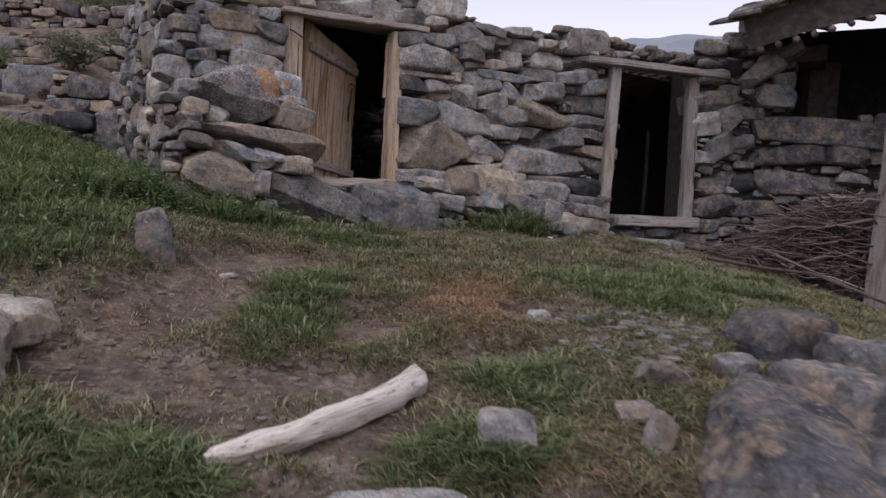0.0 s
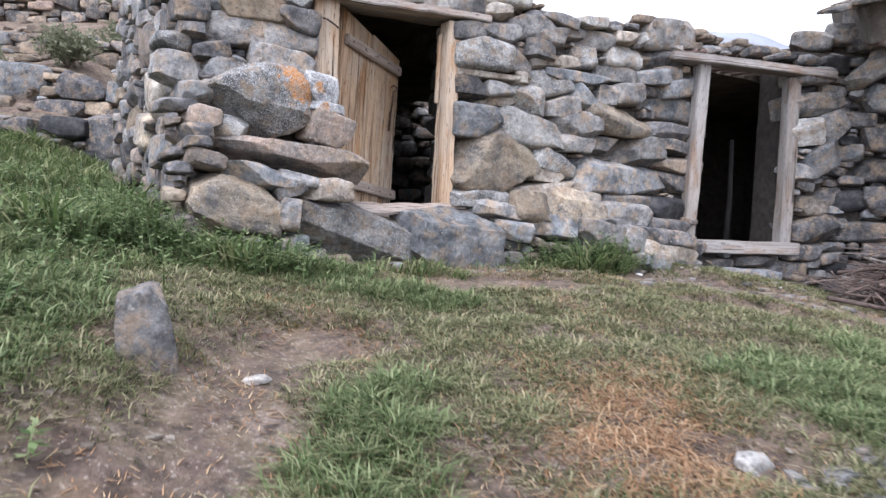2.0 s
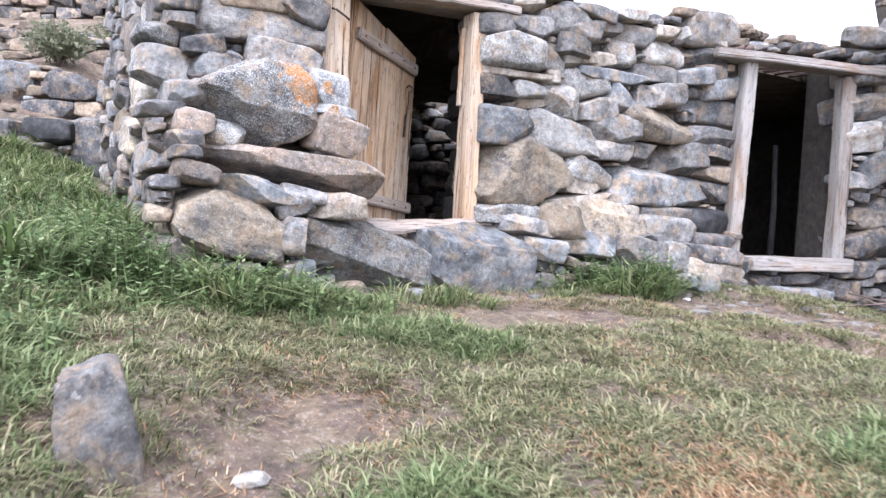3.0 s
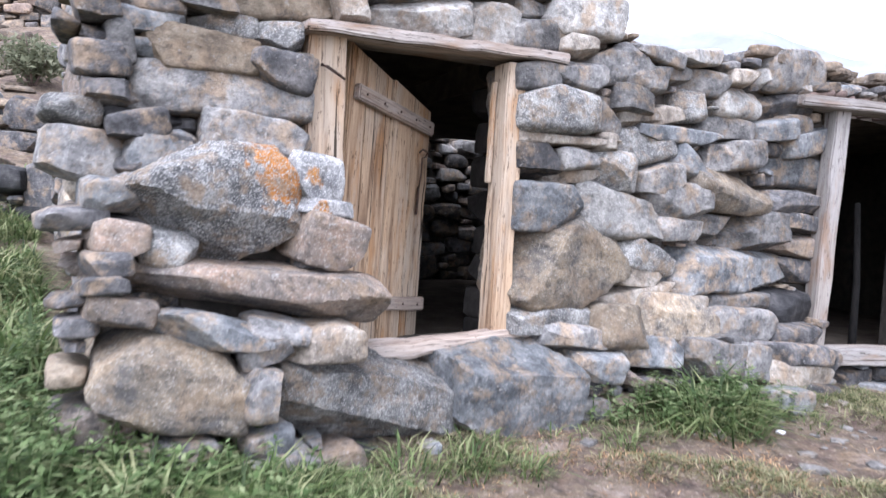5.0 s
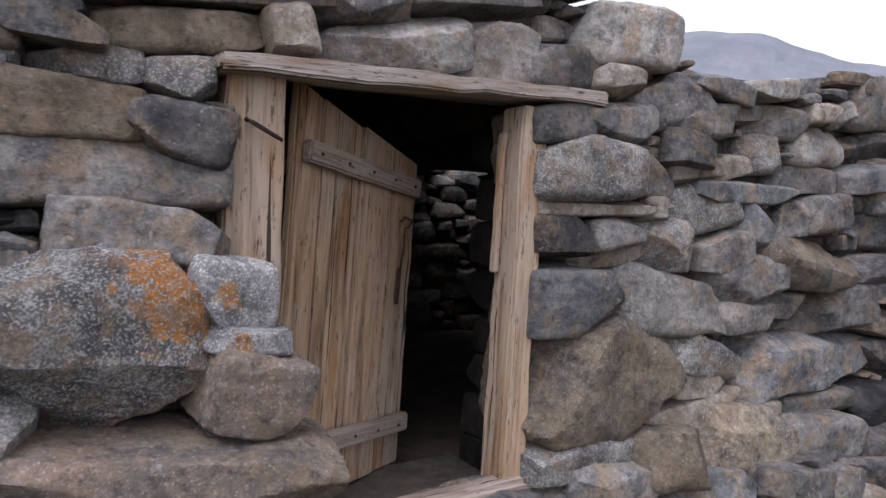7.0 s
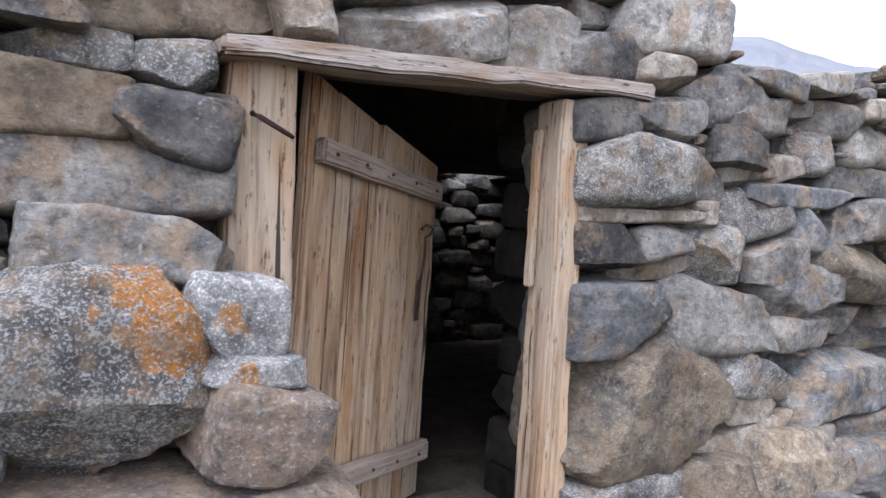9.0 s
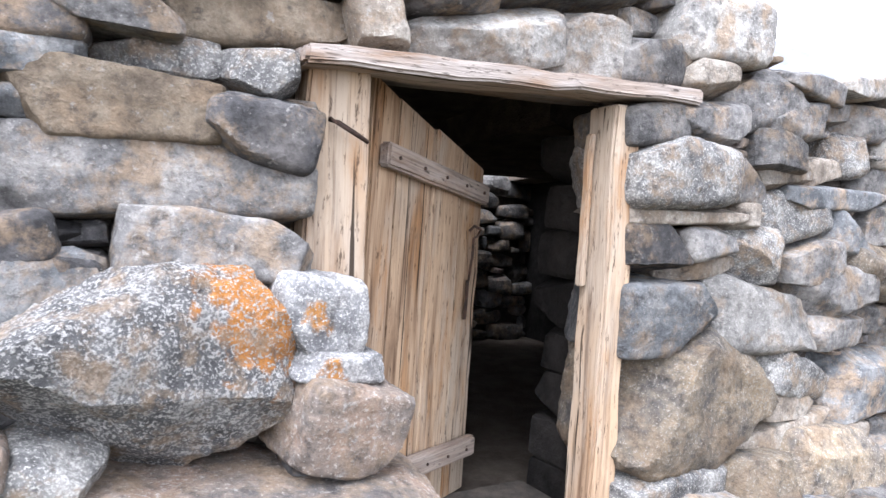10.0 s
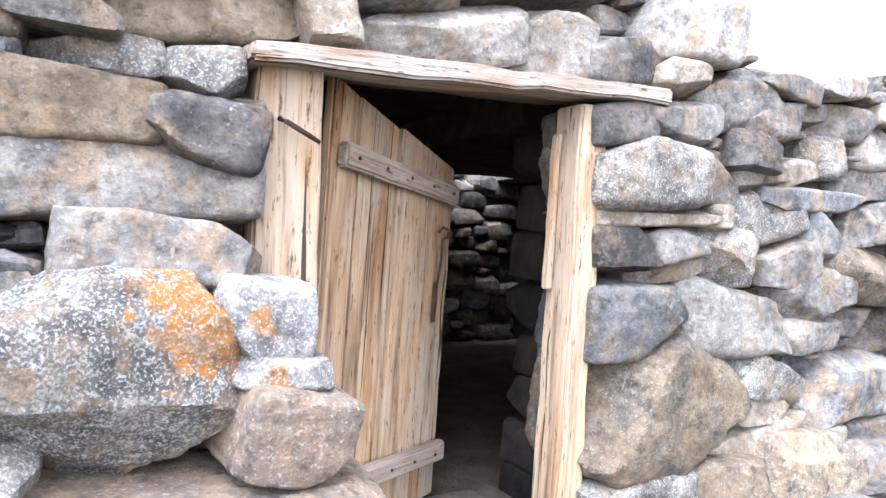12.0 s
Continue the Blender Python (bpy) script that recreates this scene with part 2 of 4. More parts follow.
TWIG = material("dry_twig", [(0.06, 0.043, 0.037), (0.165, 0.12, 0.10)], 9, 0.9, 0.4, 40)
BLEACHED = timber("bleached_wood", 0, (0.13, 0.10, 0.075), (0.36, 0.31, 0.26), (0.50, 0.45, 0.39), (0.48, 0.45, 0.41), (0.30, 0.22, 0.15))
# Wood with indoor shade put into its near-black colour.
SHADED_WOOD = material("shaded_wood", [(0.008, 0.007, 0.007), (0.02, 0.018, 0.016)], 7, 0.95, 0.5, 26, stretch=(6, 6, 0.35))
# Near-black colour carries the shade of the door reveal and inner walls.
SHADE_DARK = material("shade_dark_stone", [(0.012, 0.011, 0.01), (0.03, 0.027, 0.025)], 9, 0.95, 0.6, 40)
IRON = material("rusty_iron", [(0.03, 0.022, 0.018), (0.09, 0.05, 0.035)], 30, 0.6, 0.4, 90)
# Distance haze is put into the mountain's pale bluish base colour.
HAZED_MOUNTAIN = material("haze_tinted_mountain", [(0.17, 0.18, 0.205), (0.22, 0.23, 0.255)], 0.02, 1.0, 0.2, 0.2)


def blade_material(name, colours):
    m = bpy.data.materials.new(name)
    m.use_nodes = True
    n, l = m.node_tree.nodes, m.node_tree.links
    g, r = n.new("ShaderNodeNewGeometry"), n.new("ShaderNodeValToRGB")
    while len(r.color_ramp.elements) < len(colours):
        r.color_ramp.elements.new(0.5)
    for e, c, s in zip(r.color_ramp.elements, colours, np.linspace(0, 1, len(colours))):
        e.position, e.color = s, (*c, 1)
    l.new(g.outputs["Random Per Island"], r.inputs[0])
    l.new(r.outputs[0], n["Principled BSDF"].inputs["Base Color"])
    thin, both = n.new("ShaderNodeBsdfTranslucent"), n.new("ShaderNodeMixShader")
    l.new(r.outputs[0], thin.inputs["Color"])
    both.inputs[0].default_value = 0.4
    l.new(n["Principled BSDF"].outputs[0], both.inputs[1])
    l.new(thin.outputs[0], both.inputs[2])
    l.new(both.outputs[0], n["Material Output"].inputs["Surface"])
    n["Principled BSDF"].inputs["Roughness"].default_value = 0.6
    n["Principled BSDF"].inputs["Specular IOR Level"].default_value = 0.2
    return m


SOIL = material("trodden_soil", [(0.07, 0.049, 0.039), (0.12, 0.088, 0.069), (0.13, 0.10, 0.068), (0.19, 0.147, 0.118)], 3.2, 1.0, 0.9, 34, (0.24, 0.20, 0.165), 0.35, tone=0.0, grit=0.4, patina=(((0.16, 0.11, 0.07), 0.5, 0.62, 0.6), ((0.045, 0.036, 0.03), 0.52, 0.6, 0.7)))
LAWN = blade_material("short_grass", [(0.035, 0.043, 0.018), (0.12, 0.135, 0.06), (0.22, 0.215, 0.11), (0.36, 0.32, 0.20)])
LUSH = blade_material("lush_grass", [(0.03, 0.048, 0.016), (0.105, 0.145, 0.056), (0.18, 0.215, 0.10), (0.28, 0.295, 0.155)])
TALL = blade_material("tall_grass", [(0.028, 0.045, 0.016), (0.085, 0.125, 0.042), (0.16, 0.20, 0.08), (0.32, 0.31, 0.17)])
STRAW = blade_material("dry_grass", [(0.22, 0.12, 0.06), (0.34, 0.205, 0.11), (0.45, 0.35, 0.22)])
WEED = blade_material("weed_leaf", [(0.035, 0.06, 0.02), (0.085, 0.13, 0.045), (0.15, 0.20, 0.085), (0.24, 0.27, 0.14)])
LEAF = blade_material("shrub_leaf", [(0.09, 0.10, 0.06), (0.14, 0.15, 0.09), (0.20, 0.20, 0.13)])


# ---- shaping ----
def part(name, data, mat, parent, label="", m=None):
    ob = new(name, data)
    data.materials.clear()
    data.materials.append(mat)
    ob.parent = parent
    if m is not None:
        ob.matrix_basis = m
    return tagged(ob, label)


def cube_net(n):
    bm = bmesh.new()
    bmesh.ops.create_cube(bm, size=2)
    bmesh.ops.subdivide_edges(bm, edges=bm.edges[:], cuts=n - 1, use_grid_fill=True)
    v = np.array([x.co[:] for x in bm.verts])
    f = [[x.index for x in q.verts] for q in bm.faces]
    bm.free()
    return v, f


NETS = {n: cube_net(n) for n in (4, 8, 17, 26)}


def rock_points(w, d, h, n, box, taper, rng, cuts=16, rough=0.055, chips=()):
    """A broken stone: between a ball and a block, split by flat breaks, with uneven faces. chips: (angle in the face, how far out, how much it turns to the front)."""
    p = NETS[n][0].copy()
    ball = p / np.linalg.norm(p, axis=1)[:, None]
    power = 3.2 + 11 * box * box
    p = ball * (np.sum(np.abs(ball) ** power, axis=1) ** (-1 / power))[:, None]
    half = np.array([w, d, h]) / 2
    p[:, 2] *= 1 + taper * p[:, 0] * 1.5
    p[:, 2] += rng.uniform(-0.10, 0.10) * p[:, 0]
    for angle, level, front in chips:
        q = np.array([math.cos(radians(angle)), -front, math.sin(radians(angle))])
        q /= np.linalg.norm(q)
        p -= np.maximum(p @ q - level, 0)[:, None] * q
    for k in range(cuts):
        q = rng.normal(size=3) * (1.0, 0.8, 1.0)
        q /= np.linalg.norm(q)
        reach = p @ q
        p -= np.maximum(reach - np.max(reach) * rng.uniform(0.70, 0.93), 0)[:, None] * q
    p *= half
    lo, hi = p.min(0), p.max(0)
    p = (2 * p - lo - hi) / (hi - lo) * half
    small = min(w, d, h) / 2
    off = Vector(rng.uniform(-50, 50, 3))
    r = np.array([noise.noise(Vector(x) * 7 + off) + 0.55 * abs(noise.noise(Vector(x) * 19 + off)) + 0.3 * noise.noise(Vector(x) * 44 + off) for x in p])
    return p + ball * (r * small * 2 * rough)[:, None]


def rock_mesh(w, d, h, n, box, taper, rng, cuts=16, rough=0.055, chips=()):
    me = bpy.data.meshes.new("stone")
    me.from_pydata(rock_points(w, d, h, n, box, taper, rng, cuts, rough, chips).tolist(), [], NETS[n][1])
    me.polygons.foreach_set("use_smooth", [True] * len(me.polygons))
    me.set_sharp_from_angle(angle=radians(24))
    return me


def bar_mesh(size, rng, wob=0.006, cuts=8, axis=2, worn=0.004):
    """A hand-hewn timber: long box along axis, edges worn, sides uneven."""
    bm = bmesh.new()
    bmesh.ops.create_cube(bm, size=1)
    long = [e for e in bm.edges if abs((e.verts[0].co - e.verts[1].co)[axis]) > 0.5]
    bmesh.ops.subdivide_edges(bm, edges=long, cuts=cuts)
    for v in bm.verts:
        v.co = Vector([a * b for a, b in zip(v.co, size)])
    bmesh.ops.bevel(bm, geom=[e for e in bm.edges if len(e.link_faces) == 2 and e.calc_face_angle(0) > 1], offset=min(min(size) * 0.2, worn * 2), segments=2, affect="EDGES")
    off = Vector(rng.uniform(-50, 50, 3))
    for v in bm.verts:
        s = v.co * 7 + off
        v.co += Vector((noise.noise(s), noise.noise(s + Vector((9, 0, 0))), noise.noise(s + Vector((0, 9, 0))))) * wob
    me = bpy.data.meshes.new("timber")
    bm.to_mesh(me)
    bm.free()
    me.polygons.foreach_set("use_smooth", [True] * len(me.polygons))
    me.set_sharp_from_angle(angle=radians(40))
    return me


def box_mesh(name, x0, x1, y0, y1, z0, z1):
    bm = bmesh.new()
    bmesh.ops.create_cube(bm, size=1)
    for v in bm.verts:
        v.co = Vector(((x0 + x1) / 2 + v.co.x * (x1 - x0), (y0 + y1) / 2 + v.co.y * (y1 - y0), (z0 + z1) / 2 + v.co.z * (z1 - z0)))
    me = bpy.data.meshes.new(name)
    bm.to_mesh(me)
    bm.free()
    return me


def twig_mesh(points, r0, r1, sides=5):
    """A round tapering stick along points."""
    v, f = [], []
    pts = [Vector(p) for p in points]
    for i, p in enumerate(pts):
        d = (pts[min(i + 1, len(pts) - 1)] - pts[max(i - 1, 0)]).normalized()
        a = d.orthogonal().normalized()
        b = d.cross(a)
        r = r0 + (r1 - r0) * i / (len(pts) - 1)
        for k in range(sides):
            w = 2 * math.pi * k / sides
            v.append(p + (a * math.cos(w) + b * math.sin(w)) * r)
    for i in range(len(pts) - 1):
        for k in range(sides):
            f.append((i * sides + k, i * sides + (k + 1) % sides, (i + 1) * sides + (k + 1) % sides, (i + 1) * sides + k))
    f += [tuple(range(sides))[::-1], tuple(range((len(pts) - 1) * sides, len(pts) * sides))]
    me = bpy.data.meshes.new("stick")
    me.from_pydata(v, [], f)
    me.polygons.foreach_set("use_smooth", [True] * len(me.polygons))
    return me


# ---- ground ----
def land(x, y):
    """Height of the ground: a bank rising to the level yard before the hut, falling to the right, a hillside behind on the left."""
    x, y = np.asarray(x, float), np.asarray(y, float)
    z = np.where(y > 0, 0.05 + 1.32 * (1 - np.exp(-np.maximum(y, 0) / 2.7)), 0.05 + 0.3 * np.maximum(y, -6))
    z = z + np.where(x > 0, -0.038 * np.minimum(x, 5) ** 2, 0.032 * np.minimum(-x, 5) ** 2)
    rim, back, fade = np.clip((-x - 1.1) / 0.45, 0, 1), np.clip((y - 2.5) / 0.3, 0, 1), np.clip((5.2 - y) / 1.5, 0, 1)
    z = z + 0.13 * rim * back * fade
    side = np.clip((-x - 3.0 - 0.25 * np.clip(y - 8, 0, 40)) / 2.5, 0, 1)
    return z + side * 0.36 * np.clip(y - 9.0, 0, 120)


def bumps(x, y):
    return 0.035 * noise.noise(Vector((x * 1.3, y * 1.3, 3))) + 0.028 * noise.noise(Vector((x * 4, y * 4, 7))) + 0.014 * noise.noise(Vector((x * 13, y * 13, 1)))


def bare(x, y):
    """How bare the soil is, 0 to 1: the worn bank and the trodden path up to the door."""
    spots = ((-0.9, 2.35, 0.7, 0.28), (-0.6, 2.05, 0.5, 0.2), (-1.08, 3.2, 0.27, 0.65), (-0.95, 3.95, 0.32, 0.25), (-0.33, 2.95, 0.2, 0.24), (0.3, 2.75, 0.22, 0.14), (0.39, 3.17, 0.16, 0.1), (-0.2, 1.72, 0.8, 0.13), (-0.1, 5.6, 0.8, 0.38), (1.6, 5.3, 0.9, 0.14), (3.1, 6.2, 1.5, 0.7), (0.9, 6.4, 1.2, 0.25), (1.5, 6.3, 1.3, 0.55), (0.2, 6.1, 0.7, 0.2), (3.1, 5.5, 1.0, 0.7))
    b = 0.0
    for cx, cy, rx, ry in spots:
        b = max(b, 1.25 - math.hypot((x - cx) / rx, (y - cy) / ry) * 0.75)
    return b + 0.55 * noise.noise(Vector((x * 3.1, y * 3.1, 11))) + 0.2 * noise.noise(Vector((x * 9, y * 9, 5)))


def spread(lo, hi, near, far_step):
    a = np.arange(lo, hi, near)
    left, right, step = [], [], near
    p = lo
    while p > -far_step:
        step *= 1.25
        p -= step
        left.append(p)
    p, step = a[-1], near
    while p < far_step:
        step *= 1.25
        p += step
        right.append(p)
    return np.array(left[::-1] + list(a) + right)


gx, gy = spread(-6.0, 6.0, 0.045, 900), spread(0.5, 9.0, 0.045, 900)
GX, GY = np.meshgrid(gx, gy)
GZ = land(GX, GY)
for j in range(len(gy)):
    for i in range(len(gx)):
        if abs(gx[i]) < 8 and -2 < gy[j] < 12:
            worn = min(max((bare(gx[i], gy[j]) - 0.2) / 0.5, 0), 1) if -3 < gx[i] < 4 and 0.5 < gy[j] < 7 else 0
            GZ[j, i] += bumps(gx[i], gy[j]) - 0.05 * worn * worn * (3 - 2 * worn)


def ground_z(x, y):
    """Height of the built ground sheet, between its grid points."""
    x, y = np.asarray(x, float), np.asarray(y, float)
    i = np.clip(np.searchsorted(gx, x) - 1, 0, len(gx) - 2)
    j = np.clip(np.searchsorted(gy, y) - 1, 0, len(gy) - 2)
    u, v = (x - gx[i]) / (gx[i + 1] - gx[i]), (y - gy[j]) / (gy[j + 1] - gy[j])
    return (GZ[j, i] * (1 - u) + GZ[j, i + 1] * u) * (1 - v) + (GZ[j + 1, i] * (1 - u) + GZ[j + 1, i + 1] * u) * v


me = bpy.data.meshes.new("ground")
idx = np.arange(GX.size).reshape(GX.shape)
quads = np.stack([idx[:-1, :-1], idx[:-1, 1:], idx[1:, 1:], idx[1:, :-1]], -1).reshape(-1, 4)
me.from_pydata(np.stack([GX, GY, GZ], -1).reshape(-1, 3).tolist(), [], quads.tolist())
me.polygons.foreach_set("use_smooth", [True] * len(me.polygons))
tagged(part("ground", me, SOIL, None), "brown trodden soil of a sloping yard", "ground", kind="structure")

# ---- far ridge ----
rv, rf = [], []
for i in range(161):
    a = radians(-70 + i)
    top = 148 + 56 * math.exp(-((-70 + i - 18) / 10.0) ** 2) + 9 * noise.noise(Vector((i * 0.11, 0, 0))) + 4 * noise.noise(Vector((i * 0.45, 3, 0)))
    for k in range(9):
        dist = 520 + 40 * k + 30 * noise.noise(Vector((i * 0.2, k * 0.6, 5)))
        rv.append((dist * math.sin(a), dist * math.cos(a), -8 + (top + 8) * (k / 8) ** 0.8 + 5 * noise.noise(Vector((i * 0.3, k * 0.7, 9)))))
for i in range(160):
    for k in range(8):
        q = i * 9 + k
        rf.append((q, q + 9, q + 10, q + 1))
# The ridge mesh takes its haze from its material colour.
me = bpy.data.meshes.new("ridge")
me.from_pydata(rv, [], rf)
tagged(part("backdrop", me, HAZED_MOUNTAIN, None), "pale hazy mountain ridge under a white sky", "mountain", kind="structure")


# ---- walls of dry stone ----
def frame_of(origin, along):
    a = math.atan2(along[1], along[0])
    return Matrix.Translation(origin) @ Matrix.Rotation(a, 4, "Z")


FRONT = frame_of((-0.42, 6.46, 0), (math.cos(radians(31.8)), math.sin(radians(31.8))))
D2 = frame_of((1.76, 7.72, 0), (0.9803, 0.1974))
WING = frame_of((3.2, 8.08, 0), (0.8995, -0.4369))
SIDE = FRONT @ Matrix.Translation((-1.88, 0.0, 0)) @ Matrix.Rotation(radians(-90), 4, "Z")


def batter(x, z):
    """How far the face stands out: the pier beside the door leans back strongly, the rest only at its foot."""
    k = min(max((-0.8 - x) / 0.25, 0), 1)
    return k * min(max((2.5 - z) * 0.38, -0.04), 0.42) + (1 - k) * min(max((1.78 - z) * 0.65, -0.03), 0.3)


class DryWall:
    """A wall piece in its own frame: x along, -y out of the face, z up; takes stones and then fills what is left open."""

    def __init__(self, name, m, label, lean=True):
        self.m, self.lean, self.taken = m, lean, []
        self.wall = new(name, bpy.data.meshes.new(name))
        self.wall.matrix_world = m
        tagged(self.wall, label, "wall", kind="structure")
        self.bm = bmesh.new()

    def core(self, x0, x1, z0, z1, y0=0.17, y1=0.62):
        b = bmesh.ops.create_cube(self.bm, size=1)["verts"]
        for v in b:
            v.co = Vector(((x0 + x1) / 2 + v.co.x * (x1 - x0), (y0 + y1) / 2 + v.co.y * (y1 - y0), (z0 + z1) / 2 + v.co.z * (z1 - z0)))

    def close(self):
        self.bm.to_mesh(self.wall.data)
        self.bm.free()
        self.wall.data.materials.append(MORTAR)

    def stone(self, tone, x, z, w, h, tilt=0, box=0.6, taper=0.0, out=0.0, depth=0.0, n=17, keep=True, label="", cuts=0, chips=()):
        rng = np.random.default_rng(int(abs(x) * 7919 + z * 104729 + w * 1000))
        d = depth or max(0.30, min(0.44, (w + h) * 0.6))
        if keep:
            self.taken.append((x, z, w, h, radians(tilt)))
        face = (batter(x, z) if self.lean else 0.0) + out + rng.uniform(-0.035, 0.05)
        grow = 1.05 if keep else 1.0
        n = 26 if n == 17 and w > 0.4 and x < 1.6 and self.lean else n
        me = rock_mesh(w * grow, d, h * grow, n, box, taper, rng, cuts or int(rng.integers(6, 10)), 0.055, chips)
        m = Matrix.Translation((x, d / 2 - face, z)) @ Matrix.Rotation(-radians(tilt), 4, "Y") @ Matrix.Rotation(rng.uniform(-0.15, 0.15), 4, "Z") @ Matrix.Rotation(rng.uniform(-0.12, 0.12), 4, "X")
        return part("stone", me, (FAR if n == 4 else STONE)[tone], self.wall, label, m)

    def fill(self, x0, x1, z0, z1, seed, sizes, tones, back=0.05, tries=500, n=8, holes=()):
        """Chinking and courses in the open places between the laid stones."""
        rng = np.random.default_rng(seed)
        c = 0.012
        nx, nz = int((x1 - x0) / c), int((z1 - z0) / c)
        X, Z = np.meshgrid(x0 + (np.arange(nx) + 0.5) * c, z0 + (np.arange(nz) + 0.5) * c)
        occ = np.zeros(X.shape, bool)

        def cover(x, z, w, h, t, k):
            ca, sa = math.cos(t), math.sin(t)
            a, b = (X - x) * ca + (Z - z) * sa, -(X - x) * sa + (Z - z) * ca
            return (np.abs(a) / (w / 2 * k)) ** 3 + (np.abs(b) / (h / 2 * k)) ** 3 < 1

        for s in self.taken:
            occ |= cover(*s, 0.96)
        for a, b, e, f in holes:
            occ |= (X > a) & (X < b) & (Z > e) & (Z < f)
        count = 0
        for size in sizes:
            for k in range(tries):
                open_cells = np.flatnonzero(~occ)
                if len(open_cells) < 20:
                    return count
                i = open_cells[rng.integers(len(open_cells))]
                x, z = X.flat[i], Z.flat[i]
                w = size * rng.uniform(0.75, 1.35)
                h = w * rng.uniform(0.38, 0.75)
                t = rng.normal(0, 0.10)
                mask = cover(x, z, w, h, t, 1.0)
                if mask.sum() == 0 or any(a < x + w * 0.5 and b > x - w * 0.5 and e < z and f > z for a, b, e, f in holes) or (occ & mask).sum() / mask.sum() > 0.16:
                    continue
                occ |= mask
                self.stone(tones[rng.integers(len(tones))], x, z, w, h, math.degrees(t), rng.uniform(0.35, 0.8), rng.uniform(-0.2, 0.2), -back * rng.uniform(0.2, 1.2), 0.28, n, False, "", 6)
                count += 1
        return count


front = DryWall("wall_front", FRONT, "rough dry-stone hut front of grey and tan boulders")
front.core(-1.76, -1.06, 0.9, 3.45)
front.core(-1.06, 0.06, 3.08, 3.5)
front.core(-1.06, 0.06, 0.9, 1.52, 0.12)
front.core(0.25, 2.54, 0.9, 3.08)
front_stone = front.stone
front_stone("brown", -1.52, 2.80, 0.46, 0.17, 0, .9, -.05, cuts=5)
front_stone("grey", -1.41, 2.64, 0.68, 0.19, 1, .9, 0, cuts=5)
front_stone("grey", -1.29, 2.48, 0.44, 0.18, -5, .85, -.12, cuts=5)
front_stone("dark", -1.21, 2.78, 0.27, 0.17, -8, .5, .1, out=0.06)
front_stone("speck", -1.44, 2.91, 0.29, 0.15, 1, .2, 0)
front_stone("speck", -1.20, 2.92, 0.19, 0.12, 3, .6, 0)
front_stone("grey", -1.79, 2.80, 0.09, 0.17, 8, .6, 0)
front_stone("grey", -1.72, 2.89, 0.22, 0.06, 6, .6, 0)
front_stone("lichen", -1.48, 2.22, 0.68, 0.47, -3, .3, 0, out=0.08, depth=0.5, label="large lichened granite boulder with orange patches", cuts=2, chips=((235, 0.66, 0.4), (130, 0.86, 0.2), (-50, 0.92, 0.1), (30, 0.98, 0.1), (270, 0.85, 1.2)))
front_stone("spotted", -1.09, 2.34, 0.23, 0.20, -3, .6, 0)
front_stone("spotted", -1.05, 2.23, 0.23, 0.07, -4, .7, 0)
front_stone("rust", -1.03, 2.09, 0.27, 0.22, -10, .9, 0, cuts=5)
front_stone("rust", -1.40, 1.91, 1.16, 0.20, -7, .8, .12, chips=((150, 0.85, 0.3), (250, 0.75, 0.6)))
front_stone("speck", -1.64, 2.05, 0.20, 0.14, -10, .3, 0)
front_stone("rust", -1.82, 2.08, 0.19, 0.14, -6, .5, 0)
front_stone("slate", -1.49, 1.73, 0.44, 0.17, -9, .7, -.15, chips=((225, 0.75, 0.4), (-45, 0.8, 0.2)))
front_stone("grey", -1.27, 1.76, 0.23, 0.08, -8, .7, -.1)
front_stone("grey", -1.32, 1.68, 0.20, 0.09, 17, .7, 0)
front_stone("tan", -1.09, 1.70, 0.31, 0.15, -1, .6, .1)
front_stone("ochre", -1.64, 1.58, 0.53, 0.34, -13, .8, -.1, chips=((40, 0.95, 0.1), (140, 1.0, 0.3)))
front_stone("grey", -1.37, 1.54, 0.14, 0.19, -7, .4, 0)
front_stone("speck", -0.86, 1.44, 0.88, 0.36, -10, .95, 0, cuts=4, chips=((90, 0.85, 0.5), (250, 0.9, 0.6)))
front_stone("slate", -0.09, 1.37, 0.71, 0.47, -6, .95, 0, cuts=4, chips=((90, 0.85, 0.4),))
front_stone("rust", -1.82, 1.83, 0.22, 0.10, -8, .5, 0)
# Dark tone stands in for the shadowed gap below the slab.
front_stone("dark", -1.74, 2.50, 0.22, 0.12, 13, .5, 0)
front_stone("dark", -1.86, 2.00, 0.15, 0.09, 4, .6, 0)
front_stone("dark", -1.88, 1.92, 0.14, 0.07, 5, .6, 0)
front_stone("slate", -1.84, 2.24, 0.19, 0.12, -3, .6, 0)
front_stone("dark", -1.76, 2.35, 0.15, 0.08, 9, .6, 0)
front_stone("dark", -1.60, 2.45, 0.14, 0.08, -1, .5, 0)
front_stone("dark", -1.84, 2.62, 0.17, 0.11, 4, .6, 0)
front_stone("dark", -1.87, 2.74, 0.18, 0.13, 7, .6, 0)
front_stone("brown", -1.18, 3.06, 0.45, 0.13, 7, .5, 0)
front_stone("tan", -0.89, 3.08, 0.15, 0.17, 13, .4, 0)
front_stone("pale", -0.53, 3.10, 0.50, 0.20, 7, .4, .15)
front_stone("pale", -0.18, 3.13, 0.37, 0.22, 6, .8, 0)
front_stone("grey", 0.19, 3.14, 0.53, 0.17, 1, .6, -.2)
front_stone("pale", 0.45, 3.28, 0.49, 0.24, 5, .5, 0)
front_stone("grey", -1.52, 3.00, 0.27, 0.08, -5, .6, 0)
front_stone("dark", -1.70, 2.96, 0.26, 0.10, 7, .6, 0)
front_stone("dark", -1.88, 2.93, 0.16, 0.11, 10, .6, 0)
